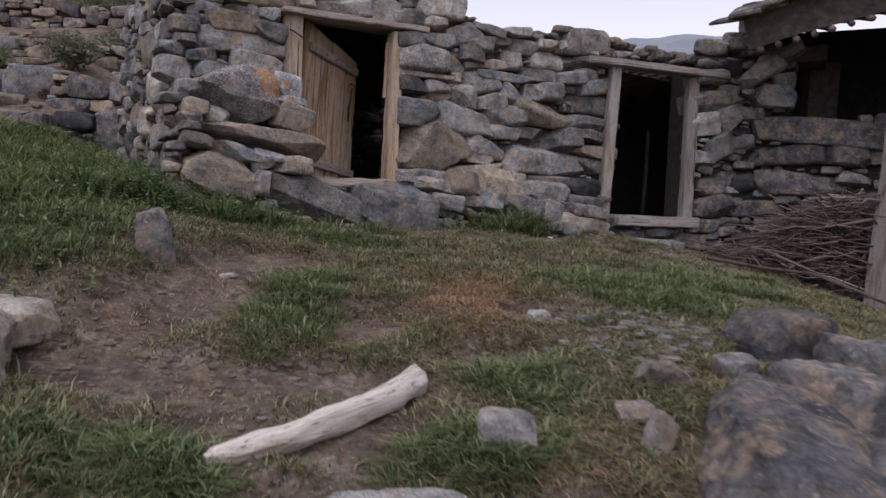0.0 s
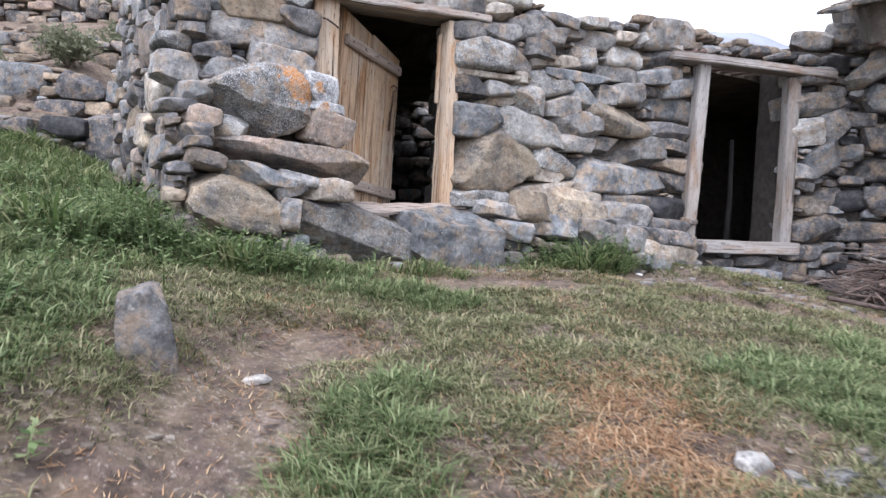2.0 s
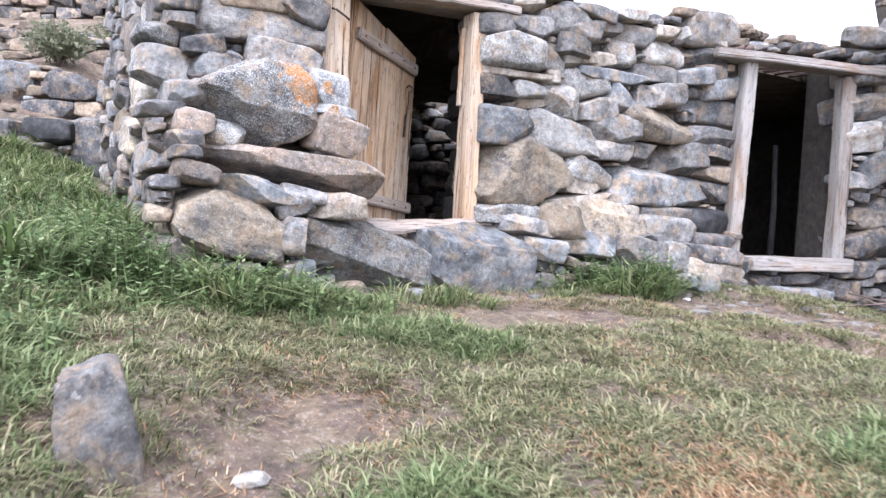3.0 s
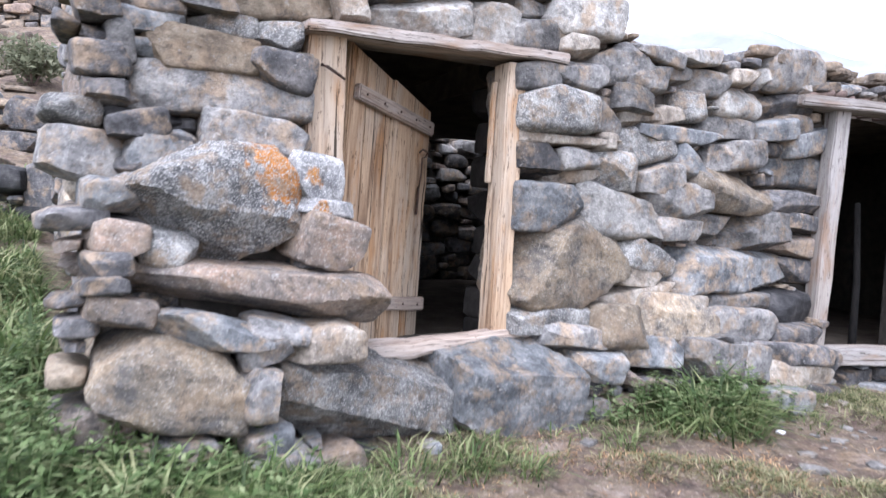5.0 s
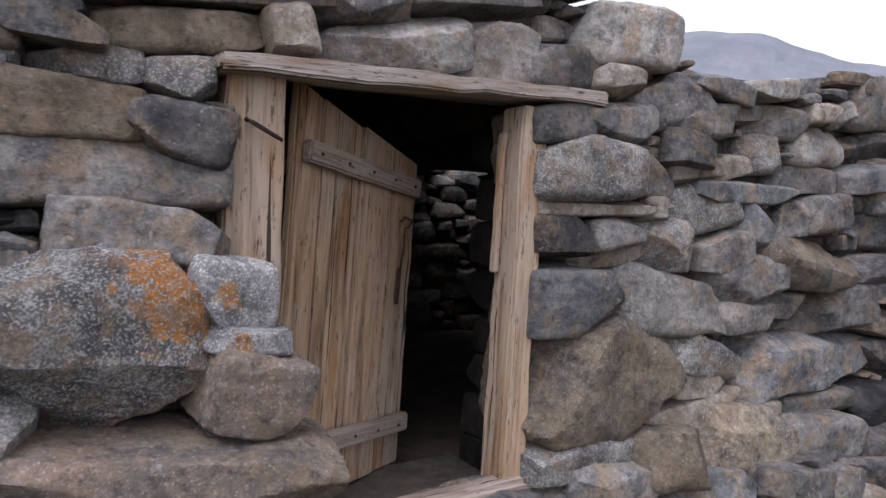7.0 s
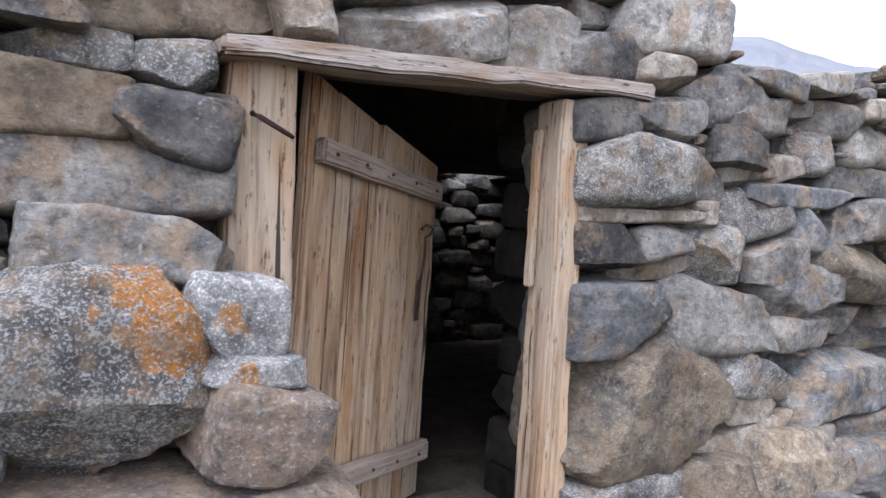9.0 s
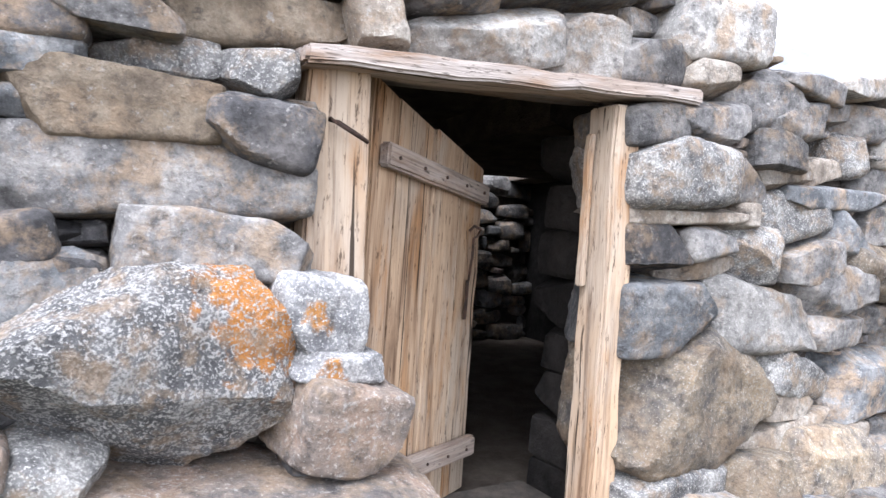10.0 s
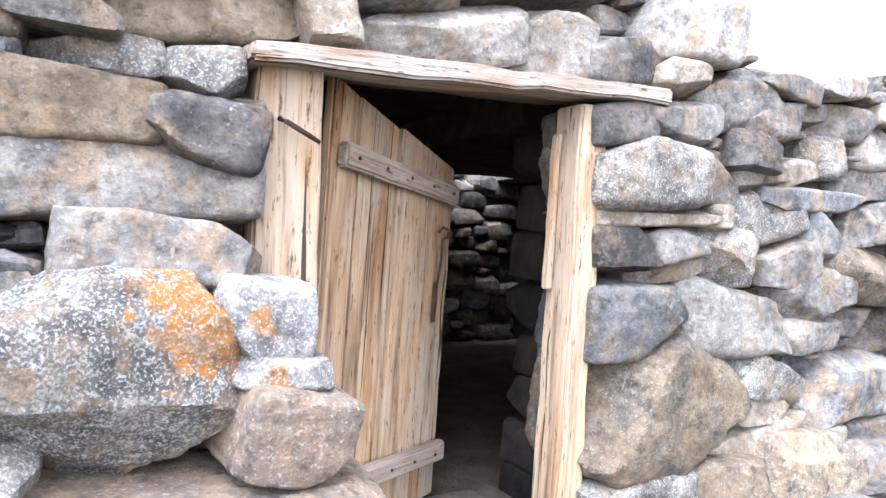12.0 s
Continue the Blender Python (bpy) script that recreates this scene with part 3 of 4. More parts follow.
front_stone("dark", -0.68, 3.20, 0.33, 0.11, 10, .6, 0)
front_stone("grey", -0.27, 3.29, 0.56, 0.12, 9, .6, 0)
front_stone("grey", -0.99, 3.22, 0.55, 0.13, 9, .6, 0)
front_stone("grey", -0.50, 3.34, 0.47, 0.14, 14, .5, 0)
front_stone("dark", -0.01, 3.43, 0.57, 0.15, 9, .5, 0)
front_stone("dark", -1.37, 3.16, 0.36, 0.12, 9, .5, 0)
front_stone("grey", -1.70, 3.09, 0.35, 0.11, 11, .5, 0)
front_stone("tan", 0.36, 3.09, 0.23, 0.11, -3, .5, 0)
front_stone("grey", 0.10, 2.91, 0.30, 0.14, 7, .6, 0)
front_stone("grey", 0.37, 2.94, 0.38, 0.18, 4, .5, 0)
front_stone("speck", 0.23, 2.75, 0.51, 0.25, -1, .5, -.1, out=0.06, cuts=6)
front_stone("grey", 0.56, 2.74, 0.22, 0.17, -18, .6, -.3)
front_stone("grey", 0.72, 3.06, 0.43, 0.21, 18, .6, 0)
front_stone("grey", 0.96, 3.15, 0.37, 0.09, -6, .7, 0)
front_stone("grey", 0.90, 2.98, 0.44, 0.15, 10, .5, 0)
front_stone("grey", 0.77, 2.86, 0.26, 0.17, 0, .6, 0)
front_stone("tan", 0.87, 2.78, 0.31, 0.12, 2, .5, 0)
front_stone("tan", 1.09, 2.83, 0.32, 0.12, 7, .5, -.2)
front_stone("tan", 0.34, 2.62, 0.67, 0.08, 2, .8, 0)
front_stone("tan", 0.61, 2.61, 0.18, 0.11, 1, .6, 0)
front_stone("speck", 0.92, 2.63, 0.49, 0.22, 11, .5, 0)
front_stone("grey", 0.39, 2.52, 0.27, 0.12, 6, .6, 0)
front_stone("tan", 0.40, 2.43, 0.35, 0.07, 5, .85, 0)
front_stone("grey", 0.52, 2.38, 0.21, 0.06, 5, .8, 0)
front_stone("dark", 0.14, 2.50, 0.30, 0.18, 3, .6, 0)
front_stone("speck", 0.73, 2.47, 0.45, 0.22, -1, .1, 0)
front_stone("grey", 1.04, 2.46, 0.31, 0.18, 6, .6, 0)
front_stone("slate", 0.20, 2.27, 0.42, 0.25, -0, .95, 0, cuts=5)
front_stone("pale", 0.75, 2.23, 0.72, 0.29, -5, .55, -.25)
front_stone("ochre", 0.38, 1.97, 0.74, 0.52, -8, .5, 0, out=0.07, cuts=5, chips=((135, 0.85, 0.2), (55, 0.95, 0.1), (-45, 0.8, 0.2)))
front_stone("speck", 0.95, 2.00, 0.46, 0.21, -14, .5, -.15)
front_stone("tan", 0.88, 1.90, 0.34, 0.12, -2, .7, 0)
front_stone("tan", 0.84, 1.77, 0.72, 0.14, 4, .7, .1)
front_stone("speck", 0.23, 1.70, 0.51, 0.15, -2, .5, 0)
front_stone("ochre", 0.66, 1.63, 0.39, 0.24, -7, .3, 0, out=0.05)
front_stone("ochre", 1.16, 1.64, 0.64, 0.29, -9, .65, 0, out=0.05)
front_stone("grey", 0.36, 1.59, 0.48, 0.14, -10, .6, 0)
front_stone("slate", 1.69, 1.91, 1.23, 0.30, -3, .85, -.12, out=0.05)
front_stone("ochre", 1.65, 2.40, 0.73, 0.26, -7, .5, -.2, out=0.06)
front_stone("grey", 1.20, 2.31, 0.50, 0.26, -1, .5, 0)
front_stone("slate", 1.30, 2.53, 0.36, 0.22, -22, .6, -.3)
front_stone("grey", 1.49, 2.19, 0.59, 0.15, -1, .6, 0)
front_stone("grey", 1.18, 2.18, 0.38, 0.15, 3, .6, 0)
front_stone("grey", 1.97, 2.17, 0.54, 0.30, 0, .45, 0)
front_stone("grey", 1.76, 1.73, 0.59, 0.13, -0, .6, 0)
front_stone("grey", 1.67, 1.60, 0.53, 0.21, -5, .7, 0)
front_stone("tan", 1.33, 1.74, 0.25, 0.09, -3, .6, 0)
front_stone("grey", 1.44, 1.52, 0.27, 0.08, -7, .6, 0)
front_stone("speck", 1.27, 2.89, 0.24, 0.19, 6, .4, 0)
front_stone("pale", 1.71, 2.96, 0.47, 0.20, 3, .4, 0)
front_stone("slate", 1.19, 2.73, 0.70, 0.10, -0, .7, -.1)
front_stone("grey", 1.64, 2.79, 0.46, 0.16, 1, .6, 0)
front_stone("grey", 1.54, 2.62, 0.22, 0.18, 3, .6, 0)
front_stone("grey", 1.76, 2.64, 0.33, 0.19, 4, .5, 0)
front_stone("grey", 1.41, 3.05, 0.40, 0.17, 1, .5, 0)
front_stone("pale", 1.32, 3.18, 0.34, 0.10, 10, .6, 0)
front_stone("tan", 1.69, 3.11, 0.28, 0.10, 4, .6, 0)
front_stone("grey", 1.12, 3.06, 0.27, 0.12, 7, .6, 0)
front_stone("slate", 2.03, 2.82, 0.35, 0.14, 12, .7, 0)
front_stone("grey", 2.24, 2.87, 0.28, 0.14, 0, .6, 0)
front_stone("slate", 2.41, 2.79, 0.50, 0.19, 11, .6, 0)
front_stone("dark", 2.06, 2.69, 0.35, 0.10, -2, .5, 0)
front_stone("slate", 2.38, 2.56, 0.68, 0.21, -2, .55, 0)
front_stone("dark", 2.38, 2.37, 0.75, 0.15, 1, .6, 0)
front_stone("dark", 2.12, 2.98, 0.57, 0.15, 6, .6, 0)
# From here some dark tones put the shade of the recess into the stones.
front_stone("dark", 2.43, 2.23, 0.59, 0.13, -2, .6, 0)
front_stone("rust", 2.45, 2.08, 0.57, 0.16, 2, .5, 0)
front_stone("dark", 2.44, 1.90, 0.56, 0.16, -4, .6, 0)
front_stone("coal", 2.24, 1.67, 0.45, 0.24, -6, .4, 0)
front_stone("dark", 2.15, 1.51, 0.58, 0.18, -4, .4, 0)
front_stone("dark", 2.02, 1.41, 0.63, 0.14, -6, .6, 0)
front_stone("grey", 2.27, 3.24, 0.69, 0.29, 4, .4, 0)
front_stone("pale", 2.23, 3.12, 0.64, 0.12, -2, .6, -.2)
front_stone("dark", 2.76, 3.18, 0.59, 0.12, 4, .6, 0)
front_stone("tan", 2.06, 1.27, 0.67, 0.17, -9, .6, 0)
front_stone("dark", 2.26, 1.12, 0.40, 0.20, -7, .4, 0)
front_stone("grey", 1.35, 1.42, 0.55, 0.25, -5, .6, 0)
front_stone("grey", 1.65, 1.39, 0.30, 0.23, -7, .6, 0)
front_stone("slate", 0.84, 1.49, 0.47, 0.17, -5, .6, 0)
front_stone("slate", 0.47, 1.46, 0.41, 0.15, -7, .6, 0)
MIX = ("grey", "slate", "dark", "dark", "dark", "speck", "brown", "rust")
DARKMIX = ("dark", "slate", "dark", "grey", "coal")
front.fill(-1.98, 2.5, 1.2, 3.42, 5, (0.3, 0.2, 0.13, 0.09), MIX, 0.11, 330, holes=((-1.04, 0.05, 1.52, 3.06), (0.72, 2.6, 3.24, 3.6)))
# Reveal stones: the shade of the opening is put into their near-black colour.
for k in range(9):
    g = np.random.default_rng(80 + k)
    part("stone", rock_mesh(g.uniform(0.22, 0.28), g.uniform(0.42, 0.5), 0.19, 8, 0.85, 0, g, 6), SHADE_DARK, front.wall, "door reveal stone coloured near-black for its shade", pose(0.235, 0.42 + g.uniform(-0.03, 0.03), 1.52 + 0.185 * k, 0, 0, g.normal(0, 4)))
front.close()

side = DryWall("wall_side", SIDE, "tumbled dry-stone side wall of the hut", False)
side.core(-3.3, -0.3, 0.9, 3.4, 0.2)
for tone, x, z, w, h, tilt in (("tan", -0.75, 2.5, 0.30, 0.24, 70), ("pale", -0.45, 2.45, 0.3, 0.16, 80), ("tan", -1.25, 2.35, 0.3, 0.3, 60), ("ochre", -1.75, 2.1, 0.5, 0.3, 0), ("grey", -0.9, 1.75, 0.45, 0.22, 0)):
    side.stone(tone, x, z, w, h, tilt, 0.6, out=0.02)
side.fill(-0.75, -0.1, 2.0, 3.45, 9, (0.36, 0.24, 0.16, 0.1), DARKMIX, 0.03, 140)
side.fill(-3.6, -0.75, 1.2, 3.45, 8, (0.4, 0.28, 0.18, 0.11), MIX + DARKMIX, 0.04, 260)
side.fill(-0.75, -0.1, 1.2, 2.0, 10, (0.36, 0.22, 0.13), MIX, 0.03, 140)
side.close()

flank = DryWall("wall_flank", D2, "dry-stone wall round a second doorway", False)
flank.core(-0.25, -0.02, 0.8, 3.05, 0.14)
flank.core(1.0, 1.75, 0.8, 3.2, 0.14)
flank.core(-0.02, 1.0, 0.8, 1.28, 0.14)
side_stone = flank.stone
side_stone("grey", 1.23, 2.71, 0.54, 0.21, 9, .6, 0)
side_stone("pale", 1.12, 2.45, 0.32, 0.25, 9, .6, 0)
side_stone("grey", 1.40, 2.51, 0.25, 0.29, 41, .6, 0)
side_stone("slate", 1.32, 2.23, 0.41, 0.27, 26, .6, 0)
side_stone("grey", 1.11, 2.05, 0.30, 0.17, -1, .5, 0)
side_stone("tan", 1.25, 1.76, 0.32, 0.19, -1, .5, 0)
side_stone("dark", 1.28, 1.54, 0.51, 0.28, 8, .5, 0)
side_stone("dark", 1.19, 1.32, 0.42, 0.15, 2, .6, 0)
side_stone("grey", 1.16, 2.97, 0.41, 0.18, 4, .5, 0)
side_stone("dark", 1.02, 1.14, 0.48, 0.19, -2, .6, 0)
side_stone("slate", 0.62, 1.07, 0.61, 0.16, -2, .7, 0)
side_stone("dark", 0.31, 1.17, 0.40, 0.15, 2, .6, 0)
side_stone("dark", 0.71, 1.22, 0.41, 0.12, 2, .7, 0)
side_stone("dark", 0.19, 1.06, 0.40, 0.15, 2, .5, 0)

# Dark stone tones here carry part of the shade below the lean-to roof.
wing = DryWall("wall_wing", WING, "dry-stone wall darkened in colour for the lean-to's shade", False)
wing.core(-0.1, 0.5, 0.5, 3.3)
wing.core(0.5, 3.0, 0.5, 2.5)
wing_stone = wing.stone
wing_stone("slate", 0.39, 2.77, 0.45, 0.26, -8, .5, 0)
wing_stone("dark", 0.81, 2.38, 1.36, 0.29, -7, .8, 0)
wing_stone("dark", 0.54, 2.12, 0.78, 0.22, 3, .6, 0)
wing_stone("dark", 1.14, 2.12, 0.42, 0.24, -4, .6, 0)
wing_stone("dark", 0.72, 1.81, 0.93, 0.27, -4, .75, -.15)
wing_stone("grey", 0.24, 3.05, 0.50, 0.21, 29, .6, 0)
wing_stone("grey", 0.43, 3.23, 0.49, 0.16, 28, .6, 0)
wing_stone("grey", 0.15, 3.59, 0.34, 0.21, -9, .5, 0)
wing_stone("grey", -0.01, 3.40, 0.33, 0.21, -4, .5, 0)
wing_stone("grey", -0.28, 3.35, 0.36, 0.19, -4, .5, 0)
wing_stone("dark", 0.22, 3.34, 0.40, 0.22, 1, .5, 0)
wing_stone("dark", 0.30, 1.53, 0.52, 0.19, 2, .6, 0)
# Flank and wing fills use dark tones only, standing in for shade.
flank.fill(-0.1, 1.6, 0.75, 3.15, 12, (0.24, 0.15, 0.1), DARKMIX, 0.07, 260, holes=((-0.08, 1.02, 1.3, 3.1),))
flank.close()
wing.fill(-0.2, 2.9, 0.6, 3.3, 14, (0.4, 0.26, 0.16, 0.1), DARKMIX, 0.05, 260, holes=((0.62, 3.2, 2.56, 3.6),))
wing.close()

# ---- rooms behind the doors ----
inner = DryWall("wall_inner", FRONT @ Matrix.Translation((0, 3.7, 0)), "dark stone back wall inside the hut", False)
inner.core(-1.6, 3.0, 0.9, 2.8, 0.1, 0.5)
inner.fill(0.6, 2.5, 1.3, 2.95, 21, (0.3, 0.2, 0.13), MIX, 0.03, 200, 4)
inner.close()
# Party and stall walls are coloured near-black to stand in for indoor shade.
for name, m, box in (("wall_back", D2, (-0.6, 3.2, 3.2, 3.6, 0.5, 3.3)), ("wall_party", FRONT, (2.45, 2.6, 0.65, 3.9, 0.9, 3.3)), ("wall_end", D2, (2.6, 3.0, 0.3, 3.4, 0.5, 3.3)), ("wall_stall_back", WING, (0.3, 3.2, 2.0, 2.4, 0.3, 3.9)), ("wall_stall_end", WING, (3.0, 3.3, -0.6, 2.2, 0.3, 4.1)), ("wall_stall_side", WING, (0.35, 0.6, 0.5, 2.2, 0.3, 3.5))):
    ob = part(name, box_mesh(name, *box), SHADE_DARK if name == "wall_party" or "stall" in name else MORTAR, None, "dark earth-packed stone wall inside the hut", m)
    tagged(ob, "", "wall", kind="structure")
for name, m, box in (("floor_1", FRONT, (-1.9, 2.45, 0.2, 3.9, 1.2, 1.42)), ("floor_2", D2, (-0.3, 2.7, 0.16, 3.4, 1.0, 1.24))):
    tagged(part(name, box_mesh(name, *box), EARTH_ROOF, None, "dark beaten earth floor inside the hut", m), "", "floor", kind="structure")


def roof_mesh(name, x0, x1, y0, y1, z0, z1, seed):
    """A packed-earth roof slab with an uneven top."""
    bm = bmesh.new()
    bmesh.ops.create_cube(bm, size=1)
    bmesh.ops.subdivide_edges(bm, edges=bm.edges[:], cuts=22, use_grid_fill=True)
    for v in bm.verts:
        up = v.co.z > 0
        v.co = Vector(((x0 + x1) / 2 + v.co.x * (x1 - x0), (y0 + y1) / 2 + v.co.y * (y1 - y0), (z0 + z1) / 2 + v.co.z * (z1 - z0)))
        v.co.z += (0.07 if up else 0.02) * noise.noise(v.co * 2.1 + Vector((seed, 0, 0))) + (0.03 if up else 0) * noise.noise(v.co * 9)
        v.co.y += 0.05 * noise.noise(v.co * 5)
    me = bpy.data.meshes.new(name)
    bm.to_mesh(me)
    bm.free()
    return me


for name, m, box, label in (("roof_1", FRONT, (-1.6, 0.62, 0.3, 4.2, 3.28, 3.44, 1), "packed earth roof over the first room"), ("roof_2", FRONT, (0.5, 6.2, 0.22, 3.25, 3.06, 3.3, 4), "sagging packed earth roof over the second room"),
                            ("roof_4", FRONT, (0.5, 1.55, 3.25, 3.7, 3.06, 3.3, 4), "packed earth roof beside the smoke hole"), ("roof_5", FRONT, (2.15, 6.2, 3.25, 3.7, 3.06, 3.3, 4), "packed earth roof beyond the smoke hole"), ("roof_6", FRONT, (0.5, 6.2, 3.7, 5.2, 3.06, 3.3, 4), "packed earth roof behind the smoke hole"), ("roof_3", WING, (-0.9, 0.9, 0.35, 3.6, 3.2, 3.36, 6), "earth roof behind the lean-to")):
    tagged(part(name, roof_mesh(name, *box), EARTH_ROOF, None, label, m @ pose(0, 0.3, 0, -4.5 if name == "roof_1" else 0 if name == "roof_3" else -3.0) @ pose(0, -0.3, 0)), "", "roof", kind="structure")


# ---- first door: frame and sagging plank leaf ----
rng = np.random.default_rng(3)
door = new("door_1")
door.matrix_world = FRONT
tagged(door, "weathered plank door standing ajar in a rough timber frame", "door", kind="structure")
part("post", bar_mesh((0.108, 0.13, 1.40), rng, 0.010), WOOD, door, "split timber post with a mortise", pose(-0.042, 0.10, 2.26, 0, 0.9, 0))
# Solid dark bar on the post face stands in for the slot's shaded hollow.
part("mortise", bar_mesh((0.018, 0.01, 0.09), rng, 0.002, 2), IRON, door, "dark bar standing in for the shaded mortise slot", pose(-0.005, 0.032, 2.53))
part("jamb", bar_mesh((0.024, 0.03, 0.5), rng, 0.006), WOOD, door, "broken strip nailed behind the post", pose(-0.107, 0.13, 2.62, 0, 1.5, 0))
part("post", bar_mesh((0.17, 0.12, 1.42), rng, 0.010), WOOD, door, "wide pale timber post", pose(-1.0, 0.13, 2.27))
part("lintel", bar_mesh((1.38, 0.17, 0.050), rng, 0.012, 12, 0), BEAM, door, "cracked grey timber lintel", pose(-0.43, 0.07, 2.99, 0, -2.0, 0))
part("lintel", bar_mesh((1.45, 0.3, 0.08), rng, 0.010, axis=0), GREY_BEAM, door, "dark inner lintel", pose(-0.62, 0.31, 3.04, 0, -1.0, 0))
part("threshold", bar_mesh((1.08, 0.10, 0.085), rng, 0.016, 12, 0, 0.014), BEAM, door, "worn timber threshold", pose(-0.43, 0.05, 1.59, 0, -1.5, 0))
leaf = new("door_leaf")
leaf.parent = door
hinge = FRONT.inverted() @ (Matrix.Translation((-1.285, 6.23, 2.29)) @ Matrix.Rotation(radians(64.2), 4, "Z") @ Matrix.Rotation(radians(3.5), 4, "Y"))
leaf.matrix_basis = hinge
tagged(leaf, "sagging leaf of pale vertical planks")
x = 0.0
for k, w in enumerate((0.16, 0.25, 0.225, 0.21)):
    tall = 1.43 - 0.22 * (x + w / 2) * 0.9
    me = bar_mesh((w - 0.014, 0.035, tall), rng, 0.005)
    for v in me.vertices:
        v.co.z -= 0.22 * v.co.x if v.co.z > 0.3 else 0.0
    part("plank", me, WOOD, leaf, "", pose(x + w / 2, 0.010 * (k % 2), tall / 2 - 0.73))
    x += w
part("batten", bar_mesh((0.76, 0.04, 0.075), rng, 0.004, axis=0), BEAM, leaf, "nailed upper batten", pose(0.42, -0.038, 0.45, 0, 4, 0))
part("batten", bar_mesh((0.80, 0.04, 0.075), rng, 0.004, axis=0), BEAM, leaf, "nailed lower batten", pose(0.42, -0.038, -0.53, 0, 3, 0))
for z0 in (0.45, -0.53):
    for k in range(5):
        xk = 0.1 + 0.16 * k
        part("nail", twig_mesh([(xk, -0.05, z0 - 0.065 * (xk - 0.42)), (xk, -0.063, z0 - 0.065 * (xk - 0.42))], 0.007, 0.006, 6), IRON, leaf)
part("latch_strap", bar_mesh((0.022, 0.006, 0.15), rng, 0.003, 6), IRON, leaf, "rusty iron strap of the hasp", pose(0.715, -0.024, 0.02, 0, 4, 0))
part("latch_hook", twig_mesh([(0.69, -0.03, 0.28), (0.70, -0.045, 0.30), (0.75, -0.05, 0.29), (0.75, -0.04, 0.265), (0.71, -0.04, 0.255), (0.72, -0.035, 0.18), (0.712, -0.03, 0.09)], 0.006, 0.005), IRON, leaf, "rusty iron hasp")
part("hook", twig_mesh([(-1.03, 0.06, 2.82), (-1.02, 0.03, 2.81), (-0.96, 0.03, 2.78), (-0.93, 0.05, 2.77)], 0.008, 0.006), IRON, door, "rusty iron hook")

# ---- second doorway ----
door2 = new("door_2")
door2.matrix_world = D2
tagged(door2, "open dark doorway with grey timber frame", "door", kind="structure")
part("post", bar_mesh((0.11, 0.12, 1.68), rng, 0.010), GREY_WOOD, door2, "", pose(0.0, 0.06, 2.15, 0, 2.2, 0))
part("post", bar_mesh((0.12, 0.12, 1.62), rng, 0.010), GREY_WOOD, door2, "", pose(0.95, 0.06, 2.12))
part("lintel", bar_mesh((1.65, 0.2, 0.07), rng, 0.012, axis=0), GREY_BEAM, door2, "drooping lintel plank", pose(0.5, 0.02, 3.0, 0, 2.0, 0))
part("threshold", bar_mesh((1.2, 0.16, 0.11), rng, 0.012, axis=0), GREY_BEAM, door2, "", pose(0.48, 0.04, 1.35))
# The pole's near-black colour stands in for the shade of the room.
pole = part("leaning_pole", twig_mesh([(0.62, 0.45, 1.24), (0.7, 0.55, 1.8), (0.78, 0.7, 2.4)], 0.03, 0.02, 8), SHADED_WOOD, None, "", D2)
tagged(pole, "grey wooden pole coloured near-black for the doorway's shade", "pole")

# ---- lean-to on the wing ----
porch = new("lean_to")
tagged(porch, "dark lean-to roof of slabs and branches on a grey post", "shelter")
part("post", bar_mesh((0.17, 0.17, 3.2), rng, 0.02), GREY_WOOD, porch, "grey split timber post", pose(4.38, 7.0, 2.1, 0, 5.5, 25))
SHED = WING @ pose(0.95, 0, 3.50, 15, -14, 0)
part("roof", roof_mesh("roof", -0.85, 2.8, -0.8, 2.4, 0.03, 0.36, 9), MORTAR, porch, "dark earth-covered roof", SHED)
for k in range(21):
    x = k * 0.16 - 0.75
    part("roof_pole", twig_mesh([(x, -0.85 - 0.2 * rng.random(), 0.0), (x + rng.normal(0, 0.03), -0.4, 0.02), (x, 2.2, 0.0)], 0.032, 0.03, 7), TWIG, porch, "", SHED)
for k in range(44):
    x, y = rng.uniform(-0.95, 1.2), -0.88 + 1.4 * rng.random() ** 2
    part("roof_slab", rock_mesh(rng.uniform(0.25, 0.5), rng.uniform(0.2, 0.4), 0.05, 4, 0.8, 0, rng, 6), FAR["dark"], porch, "", SHED @ pose(x, y, 0.36 + 0.05 * rng.random(), rng.normal(0, 5), rng.normal(0, 6), rng.uniform(0, 90)))

# ---- terraces on the hillside ----
def terrace(name, a, b, z0, z1, seed, sizes, tones, label, tries=260, out=0.05, n=4):
    d = (b[0] - a[0], b[1] - a[1])
    L = math.hypot(*d)
    t = DryWall(name, frame_of((a[0], a[1], 0), d), label, False)
    t.core(0.1, L - 0.1, z0 - 1.0, z1 - 0.15, 0.2, 0.8)
    t.fill(0, L, z0, z1, seed, sizes, tones, out, tries, n)
    t.close()


WARM = ("brown", "rust", "dark", "dark", "brown", "dark")
terrace("wall_terrace_1", (-7.5, 9.0), (-3.35, 8.75), 1.55, 2.35, 31, (0.7, 0.45, 0.28, 0.16), ("slate", "dark", "dark", "coal"), "low wall of dark tumbled slabs", n=8)
terrace("wall_terrace_2", (-9.0, 10.9), (-4.0, 10.6), 2.3, 3.15, 33, (0.75, 0.5, 0.3, 0.18), ("dark", "slate", "dark", "brown"), "terrace wall of large rounded boulders", n=8)
terrace("wall_terrace_3", (-13.5, 13.6), (-5.0, 14.6), 3.0, 4.4, 35, (0.42, 0.30, 0.2, 0.14), ("brown", "dark", "dark", "slate"), "neat dry-stone terrace wall on the hillside", 330)
